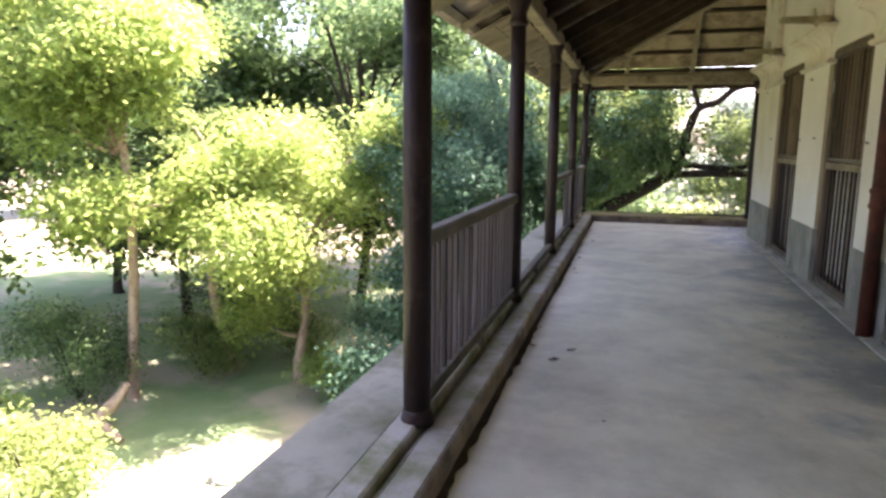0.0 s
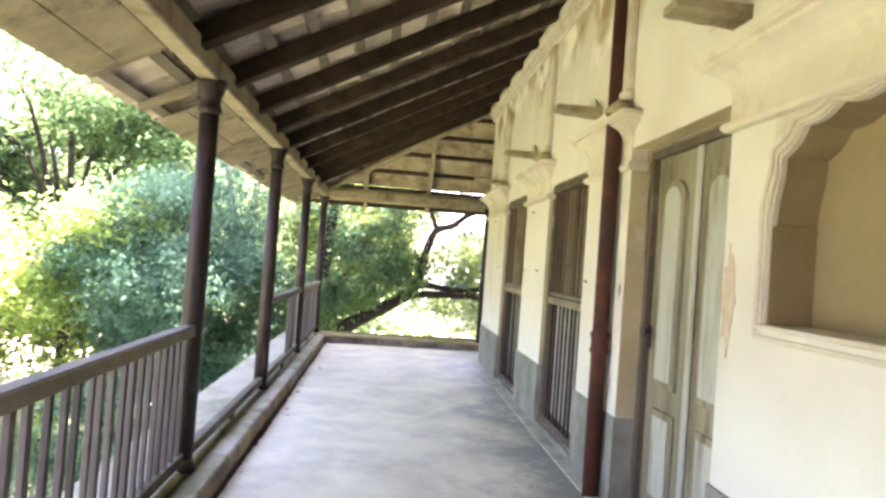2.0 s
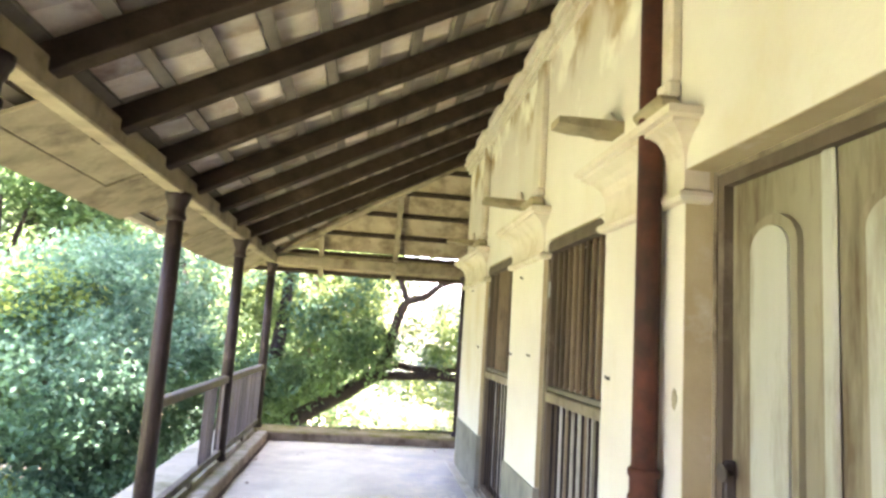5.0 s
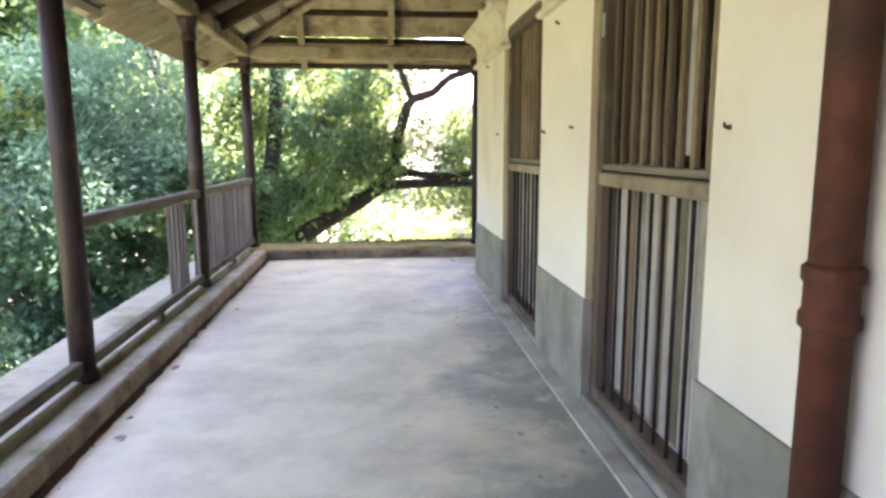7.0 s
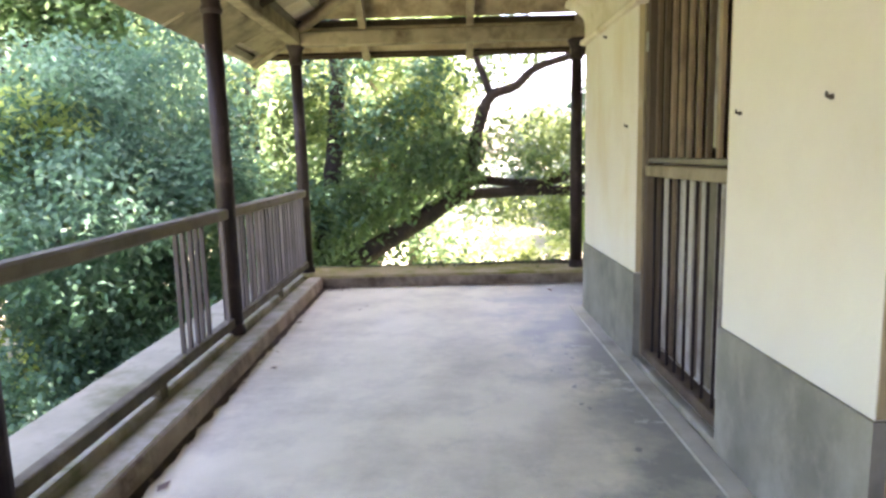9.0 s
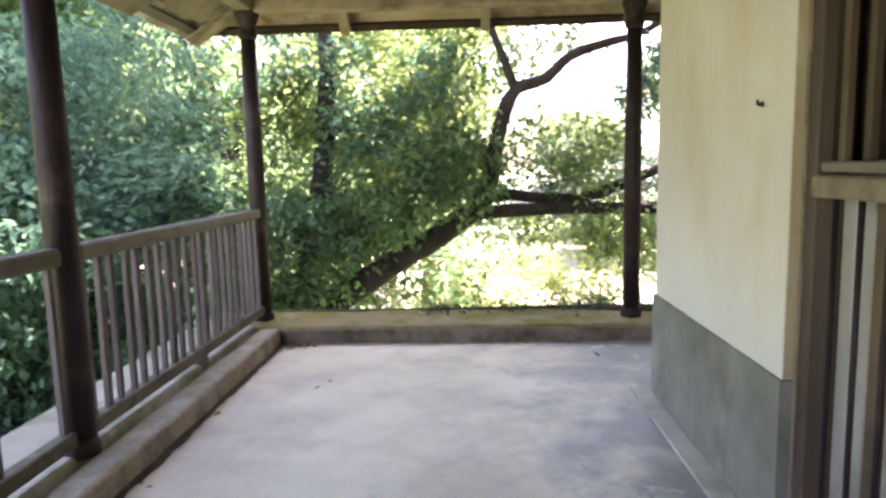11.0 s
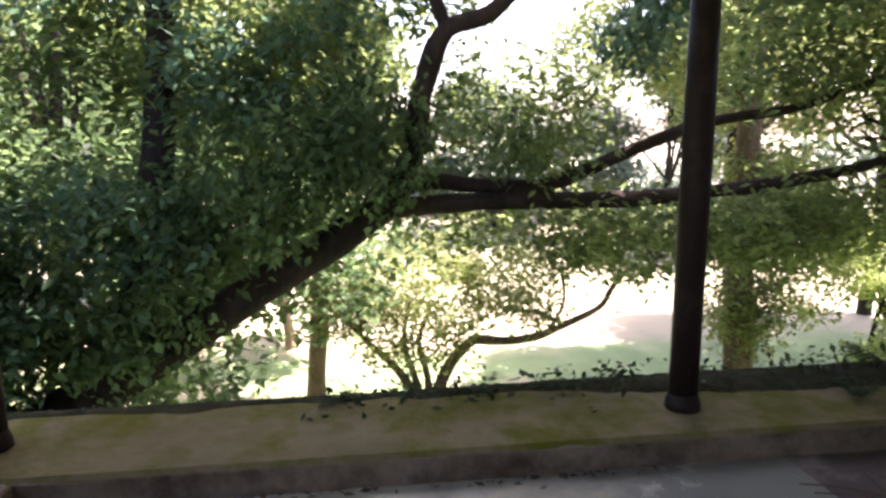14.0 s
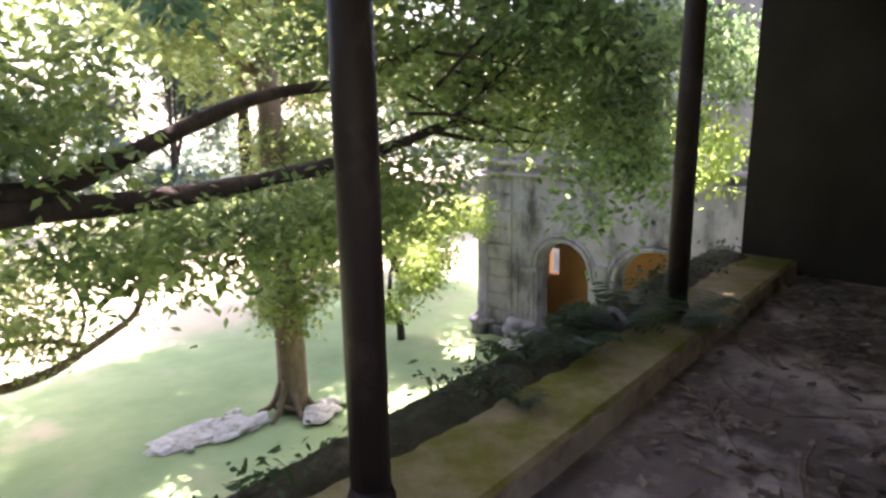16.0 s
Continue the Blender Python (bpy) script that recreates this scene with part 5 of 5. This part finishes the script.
# Brightened leaf here too, its sunlight put into the colour.
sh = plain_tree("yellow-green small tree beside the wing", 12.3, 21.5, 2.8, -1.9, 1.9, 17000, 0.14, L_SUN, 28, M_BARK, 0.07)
tree("low many-stemmed bush tree with light leaves",
     [[(2.7, 21.6, Z_G - 0.1, 0.16), (2.85, 21.6, -3.5, 0.13), (3.1, 21.6, -3.0, 0.11), (3.5, 21.6, -2.62, 0.10), (4.1, 21.6, -2.66, 0.085), (4.76, 21.6, -2.6, 0.08), (5.33, 21.6, -2.38, 0.07), (6.0, 21.6, -2.08, 0.06), (6.25, 21.6, -1.7, 0.05), (6.56, 21.6, -1.36, 0.045), (7.0, 21.6, -1.25, 0.035), (7.5, 21.6, -1.33, 0.025)],
      [(2.6, 21.6, Z_G - 0.1, 0.13), (2.29, 21.6, -3.56, 0.1), (1.87, 21.6, -2.96, 0.07), (1.5, 21.6, -2.6, 0.06), (1.14, 21.6, -2.15, 0.05), (0.8, 21.7, -1.6, 0.03)],
      [(2.6, 21.6, Z_G - 0.1, 0.13), (2.35, 21.6, -3.3, 0.07), (2.15, 21.6, -2.53, 0.05), (2.3, 21.6, -1.7, 0.03)],
      [(2.7, 21.7, Z_G - 0.1, 0.1), (2.6, 21.7, -3.3, 0.07), (2.45, 21.7, -2.6, 0.05), (2.75, 21.7, -1.8, 0.03)],
      [(5.33, 21.6, -2.38, 0.05), (4.7, 21.6, -2.1, 0.04), (4.08, 21.6, -1.99, 0.03), (3.6, 21.6, -1.5, 0.02)],
      [(5.0, 21.6, -2.5, 0.045), (5.3, 21.6, -1.9, 0.035), (5.2, 21.6, -1.2, 0.025)]],
     [(2.4, 21.6, -1.4, 1.6, 1.2, 1.0), (4.2, 21.6, -1.3, 1.1, 1.0, 0.7), (1.0, 21.6, -1.8, 0.8, 0.8, 0.6), (5.6, 21.5, -0.9, 0.7, 0.5, 0.35), (3.3, 21.6, -2.2, 0.6, 0.5, 0.4), (1.7, 21.3, -2.5, 0.6, 0.5, 0.4), (4.6, 21.3, -2.0, 0.8, 0.5, 0.4), (6.4, 21.5, -1.3, 0.5, 0.4, 0.3), (2.6, 21.2, -2.7, 0.5, 0.4, 0.3)], 15000, 0.13, L_YEL, M_BARK3, seed=23, clump=34, spread=0.17)
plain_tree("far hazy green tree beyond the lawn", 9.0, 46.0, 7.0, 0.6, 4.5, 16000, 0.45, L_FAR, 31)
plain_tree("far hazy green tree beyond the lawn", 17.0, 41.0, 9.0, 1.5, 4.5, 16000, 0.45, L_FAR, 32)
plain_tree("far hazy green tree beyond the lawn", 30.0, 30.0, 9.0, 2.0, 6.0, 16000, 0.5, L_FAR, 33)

# ---- the wing across the lawn ----
wing = thing("house_wing", "grey stuccoed wing with round-arched openings across the lawn", "house")
XB, YC = 13.9, 20.1
ARCHES = [(17.35, 18.65, -2.35, -1.70), (14.95, 16.75, -2.5, -1.62)]
for r in ((XB, XB + 0.45, 11.0, 14.95, Z_G - 0.2, 3.2), (XB, XB + 0.45, 14.95, 16.75, -1.62, 3.2), (XB, XB + 0.45, 16.75, 17.35, Z_G - 0.2, 3.2), (XB, XB + 0.45, 17.35, 18.65, -1.70, 3.2), (XB, XB + 0.45, 18.65, YC, Z_G - 0.2, 3.2), (XB + 0.45, XB + 8, YC - 0.4, YC, Z_G - 0.2, 3.2)):
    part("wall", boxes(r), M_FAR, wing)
for a0, a1 in ((14.95, 16.75), (17.35, 18.65)):
    part("threshold", boxes((XB, XB + 0.45, a0, a1, Z_G - 0.2, -4.0)), M_FAR, wing)
for a0, a1, zs, zt in ARCHES:
    c, r = (a0 + a1) / 2, (a1 - a0) / 2
    cv = [(c - r * math.cos(math.pi * k / 20), zs + (zt - zs - 0.01) * math.sin(math.pi * k / 20)) for k in range(21)]
    part("arch", arch_fill(XB + 0.01, XB + 0.44, cv, zt, a0, a1), M_FAR, wing)
    for d_, rr in ((0.05, 0.05), (0.17, 0.035)):
        bm = bmesh.new()
        tube(bm, [(XB - 0.02, c - (r + d_) * math.cos(math.pi * k / 14), zs + (zt - zs + d_) * math.sin(math.pi * k / 14), rr) for k in range(15)], 6)
        part("archivolt", bm, M_FAR, wing)
    for a in (a0, a1):
        part("impost", boxes((XB - 0.07, XB + 0.2, a - 0.12 if a == a0 else a - 0.02, a + 0.02 if a == a0 else a + 0.12, zs - 0.10, zs), bev=0.01), M_FAR, wing)
for a0, a1 in ((11.0, 14.8), (16.9, 17.2)):
    part("string_course", boxes((XB - 0.06, XB, a0, a1, -2.2, -2.08), bev=0.01), M_FAR, wing)
for z in (-0.28, -0.02):
    part("cornice", boxes((XB - 0.12 - 0.05 * (z > -0.1), XB, 11.0, YC + 0.12, z, z + 0.10), bev=0.02), M_FAR, wing)
for k in range(9):
    z = -3.9 + k * 0.4
    part("quoin", boxes((XB - 0.04, XB + 0.3, 19.35, YC + 0.04, z, z + 0.35), bev=0.02), M_FAR, wing)
part("plinth", boxes((XB - 0.15, XB, 18.6, YC + 0.15, Z_G - 0.2, -3.95), bev=0.03), M_FAR, wing)
bm = bmesh.new()
lathe(bm, [(0.30, Z_G - 0.1), (0.30, Z_G + 0.25), (0.36, Z_G + 0.28), (0.36, Z_G + 0.36), (0.25, Z_G + 0.42), (0.15, Z_G + 0.5), (0.13, -0.4), (0.2, -0.3)], XB - 0.02, YC + 0.08, 16)
part("corner_column", bm, M_FAR, wing, "slender round column on a moulded base")
bm = bmesh.new()
lathe(bm, [(0.44, -4.3), (0.44, -3.98), (0.48, -3.96), (0.48, -3.88), (0.38, -3.84), (0.4, -3.8), (0.4, -3.72), (0.3, -3.66)], XB + 0.02, 19.05, 18)
part("corner_base", bm, M_FAR, wing, "rounded moulded base")
part("pier", boxes((XB - 0.06, XB, 18.72, 18.80, -3.9, -2.4), (XB - 0.06, XB, 19.15, 19.23, -3.9, -2.4), (XB - 0.06, XB, 18.8, 19.15, -2.5, -2.4), bev=0.01), M_FAR, wing)
bm = bmesh.new()
pierced(bm, XB + 2.2, XB + 2.4, 11.0, YC - 0.4, Z_G, 0.2, [("w", 19.36, 19.66, -3.1, -2.4)])
part("inner_wall", bm, M_ORANGE, wing)
part("inner_ceiling", boxes((XB + 0.45, XB + 2.2, 11.0, YC - 0.4, 0.2, 0.3)), M_FAR, wing)

# ---- rocks, litter, creepers and small things ----
def rock(x, y, sx, sy, sz, seed):
    bm = bmesh.new()
    bmesh.ops.create_icosphere(bm, subdivisions=3, radius=1)
    for v in bm.verts:
        k = 1 + 0.5 * noise.noise(v.co * 1.6 + Vector((seed, 0, 0))) + 0.25 * noise.noise(v.co * 4 + Vector((seed, 3, 0)))
        v.co = Vector((v.co.x * sx * k, v.co.y * sy * k, max(v.co.z, -0.3) * sz * 0.36 * k))
    ob = solo("rock", bm, M_STONE, "pale weathered rock lying on the lawn", "rock", "lawn rocks")
    ob.location = (x, y, Z_G + 0.05)
    return ob


for i, (x, y, sx, sy, sz) in enumerate([(6.75 + 0.95 * math.sin(2.4 * k) * (k % 5 + 2) / 6, 20.7 + 0.5 * math.cos(2.4 * k) * (k % 4 + 2) / 5, 0.2 - 0.018 * (k % 8), 0.16 - 0.012 * (k % 6), 0.2 - 0.02 * (k % 7)) for k in range(11)] + [(6.5, 20.85, 0.8, 0.34, 0.15), (7.15, 20.5, 0.6, 0.3, 0.17), (8.45, 19.8, 0.34, 0.28, 0.24), (8.75, 19.95, 0.22, 0.2, 0.2), (8.2, 19.65, 0.24, 0.2, 0.14), (13.2, 18.9, 0.3, 0.25, 0.5), (-5.4, 8.75, 0.3, 0.22, 0.5)]):
    rock(x, y, sx, sy, sz, i * 7.3)

roots = thing("tree_root", "pale gnarled tree root above the ground", "root")
for pts in ([(-9.3, 9.5, Z_G - 0.05, 0.11), (-8.85, 9.6, Z_G + 0.2, 0.14), (-8.55, 9.85, Z_G + 0.6, 0.11), (-8.4, 9.95, Z_G + 0.9, 0.06)], [(-9.8, 9.2, Z_G, 0.08), (-9.2, 9.4, Z_G + 0.12, 0.12), (-8.8, 9.6, Z_G + 0.16, 0.12), (-8.1, 9.4, Z_G - 0.02, 0.06)]):
    bm = bmesh.new()
    tube(bm, pts, 8, 0.3)
    part("root", bm, M_BARK2, roots)
plain_tree("slender tree with a pale trunk and thin crown", -8.4, 13.3, 3.0, 0.6, 1.6, 7000, 0.15, L_MID, 41, M_BARK2, 0.13)

log = thing("log", "dark fallen log on the ground under the trees", "log")
bm = bmesh.new()
tube(bm, [(-5.9, 13.5, Z_G + 0.1, 0.14), (-5.4, 13.3, Z_G + 0.18, 0.16), (-4.7, 13.2, Z_G + 0.1, 0.1)], 8, 0.3)
part("trunk", bm, M_BARK, log)


def flat_leaves(name, spots, size, material, seed, parent=None):
    """Curled dry leaves lying on a surface: (x, y, z) spots."""
    g = random.Random(seed)
    bm = bmesh.new()
    for x, y, z in spots:
        s_, a = size * g.uniform(0.5, 1.3), g.uniform(0, 6.28)
        ca, sa = math.cos(a), math.sin(a)
        cu, w = g.uniform(0.1, 0.5), g.uniform(0.2, 0.36)
        vs = []
        for u, v_, h in ((0, 0, 0.02), (0.4, w, cu * 0.5), (0.5, 0, 0.05), (0.4, -w, cu * 0.4), (1, 0, cu * 0.6)):
            vs.append(bm.verts.new((x + s_ * (u * ca - v_ * sa), y + s_ * (u * sa + v_ * ca), z + 0.003 + s_ * h)))
        for f in ((0, 1, 2), (0, 2, 3), (1, 4, 2), (2, 4, 3)):
            bm.faces.new([vs[i] for i in f])
    return bm


g = random.Random(4)
heaps = [(g.uniform(3.2, 6.8), g.uniform(YE + 0.1, YK - 0.08), g.uniform(0.12, 0.4)) for _ in range(16)]
side = [(max(h[0] + g.gauss(0, h[2] * 1.6), 2.95), min(h[1] + g.gauss(0, h[2] * 0.7), YK - 0.04), 0) for h in heaps for _ in range(60)]
side = [p for p in side if p[1] > YE + 0.02]
solo("leaf_litter", flat_leaves("leaf_litter", side, 0.075, M_LITTER, 6), M_LITTER, "brown dry leaf litter on the side verandah's floor", "leaf litter", kind="stuff")
edge = [(0.21 + abs(g.gauss(0, 0.03)), g.uniform(4, YK), 0) for _ in range(70)] + [(g.uniform(0.2, 2.6), YK - abs(g.gauss(0, 0.035)), 0) for _ in range(90)] + [(0.2 + abs(g.gauss(0, 0.12)), YK - abs(g.gauss(0, 0.07)), 0) for _ in range(150)]
solo("leaf_crumbs", flat_leaves("leaf_crumbs", edge, 0.04, M_LITTER, 7), M_LITTER, "crumbled dry leaves along the kerb's foot", "leaf litter", kind="stuff")
for i, (x, y) in enumerate(((0.3, 4.45), (0.81, 3.33), (0.51, 4.37), (0.41, 4.17), (0.32, 7.08), (0.28, 7.28), (0.29, 7.99), (0.38, 9.51), (0.69, 11.0), (2.45, 11.58), (2.19, 11.93), (0.74, 11.12))):
    solo("dry_leaf", flat_leaves("dry_leaf", [(x, y, 0)], 0.075, M_LITTER, 20 + i), M_LITTER, "single brown dry leaf lying on the cement floor", "leaf", "fallen leaves")

sticks = thing("dry_sticks", "thin dead sticks scattered among the leaf litter", "sticks", kind="stuff")
bm = bmesh.new()
for k in range(46):
    x, y, a, ln = g.uniform(3.0, 6.8), g.uniform(YE + 0.12, YK - 0.1), g.uniform(0, 3.14), g.uniform(0.1, 0.32)
    dx, dy = ln * math.cos(a), ln * math.sin(a) * 0.6
    y = min(max(y, YE + 0.05 + abs(dy)), YK - 0.05 - abs(dy))
    tube(bm, [(x - dx, y - dy, 0.02, 0.004), (x, y + 0.03, 0.03, 0.005), (x + dx, y + dy, 0.022, 0.003)], 5, 0.3)
part("stick", bm, M_BARK3, sticks)
leafbed = []
for k in range(16):
    x = 0.2 + k * 0.42 + g.uniform(-0.1, 0.1)
    leafbed.append((x, 12.62 + g.uniform(-0.05, 0.1), 0.0 + g.uniform(-0.08, 0.03), 0.25, 0.12, 0.09))
bm = bmesh.new()
cols = []
for k in range(150):
    x = -0.44 + k * 0.0493
    wob = 0.06 * noise.noise(Vector((x * 2.3, 0.3, 0))) + 0.035 * noise.noise(Vector((x * 8, 1.7, 0)))
    y0 = 12.53 + wob - 0.19 * min(max((x - 1.9) / 1.2, 0), 1)
    if abs(x - 2.81) < 0.12 or abs(x - 5.25) < 0.12 or abs(x) < 0.12:
        y0 = max(y0, 12.345)
    row = [bm.verts.new((x, y0, 0.117))]
    for i in range(1, 6):
        u = i / 5
        row.append(bm.verts.new((x, y0 + (12.6 - y0) * u, 0.122 + (0.004 + 0.024 * min(max((x - 1.4) / 1.4, 0), 1)) * math.sin(math.pi * min(u * 1.2, 1) * 0.75) + (0.003 + 0.011 * min(max((x - 1.4) / 1.4, 0), 1)) * noise.noise(Vector((x * 14, u * 5, 4))))))
    row.append(bm.verts.new((x, 12.61, 0.05)))
    cols.append(row)
for p, q in zip(cols, cols[1:]):
    for i in range(len(p) - 1):
        bm.faces.new((p[i], q[i], q[i + 1], p[i + 1]))
solo("moss_bank", bm, M_SOIL, "dark bank of moss and soil along the kerb's outer half", "moss", kind="stuff")
for k in range(34):
    x = 1.4 + 0.165 * k + g.uniform(-0.1, 0.1)
    leafbed.append((x, 12.5 + g.uniform(-0.1, 0.08), 0.15, 0.12, 0.07, 0.035))
creeper = thing("creeper", "dark green creeping plants along the kerb's outer edge", "plant", kind="stuff")
leaf_cloud("leaves", leafbed, 4600, 0.05, L_FERN, creeper, 61, spread=0.07)
def fern(x, y, z, r, n, seed):
    """A tuft of arching fronds, each with two rows of leaflets."""
    g = random.Random(seed)
    pl = thing("fern", "small dark green fern rooted on the mossy kerb", "plant", "kerb ferns")
    for k in range(n):
        a, up = g.uniform(0, 6.28), g.uniform(0.5, 1.1)
        bm = bmesh.new()
        ca, sa = math.cos(a), math.sin(a)
        m = 11
        for i in range(1, m):
            u = i / m
            px, pz = r * u * g.uniform(0.97, 1.03), r * up * (u - 0.75 * u * u) * 1.6
            c = Vector((x + ca * px, y + sa * px, z + pz))
            ln = 0.32 * r * (1 - 0.75 * abs(u - 0.35))
            for sg in (-1, 1):
                tip = c + Vector((-sa * sg * ln + ca * ln * 0.45, ca * sg * ln + sa * ln * 0.45, -0.25 * ln))
                w = Vector((ca, sa, 0)) * ln * 0.2
                bm.faces.new([bm.verts.new(q) for q in (c, (c + tip) / 2 + w, tip, (c + tip) / 2 - w)])
        part("frond", bm, L_FERN, pl)


for x, y, r, n in ((4.75, 12.35, 0.34, 16), (5.02, 12.12, 0.3, 14), (4.3, 12.42, 0.26, 12), (3.65, 12.25, 0.11, 12), (4.0, 12.5, 0.2, 9), (1.3, 12.5, 0.1, 8)):
    fern(x, y, 0.12, r, n, int(x * 100))
g = random.Random(14)
bm = bmesh.new()
for k in range(60):
    x, y, r = 2.25 + g.gauss(0, 0.18), g.uniform(4.2, 9.8), g.uniform(0.006, 0.02)
    if x > 2.52:
        continue
    vs = [bm.verts.new((x + r * g.uniform(0.6, 1.3) * math.cos(q), y + 1.4 * r * g.uniform(0.6, 1.3) * math.sin(q), 0.004)) for q in (0, 1.2, 2.4, 3.7, 5.0)]
    bm.faces.new(vs)
solo("plaster_flakes", bm, M_STONE, "pale flakes of plaster scattered along the wall", "flakes", kind="stuff")
g = random.Random(4)
hook_spots = ((8.12, 1.43), (7.53, 1.44), (7.85, 2.04), (9.68, 1.45), (10.23, 2.08), (5.95, 1.39))
for y, z in hook_spots:
    bm = bmesh.new()
    tube(bm, [(XW + 0.02, y, z, 0.005), (XW - 0.012, y, z, 0.005), (XW - 0.019, y, z + 0.006, 0.005), (XW - 0.019, y, z + 0.016, 0.003)], 6)
    box(bm, XW - 0.006, XW, y - 0.008, y + 0.008, z - 0.008, z + 0.008)
    solo("wall_hook", bm, M_IRON, "small dark iron hook in the wall", "hook", "wall hooks")
# far woods
woods = thing("far_woods", "hazy green woods far behind the garden", "woods", kind="stuff")
blobs = []
for k in range(26):
    a = radians(-95 + k * 7.2)
    d_ = g.uniform(42, 50)
    blobs.append((d_ * math.sin(a), 12 + d_ * math.cos(a), g.uniform(-2, 1) + (5 if a < -0.03 else -1), 5, 5, g.uniform(5, 8) if a < -0.03 else 2.5))
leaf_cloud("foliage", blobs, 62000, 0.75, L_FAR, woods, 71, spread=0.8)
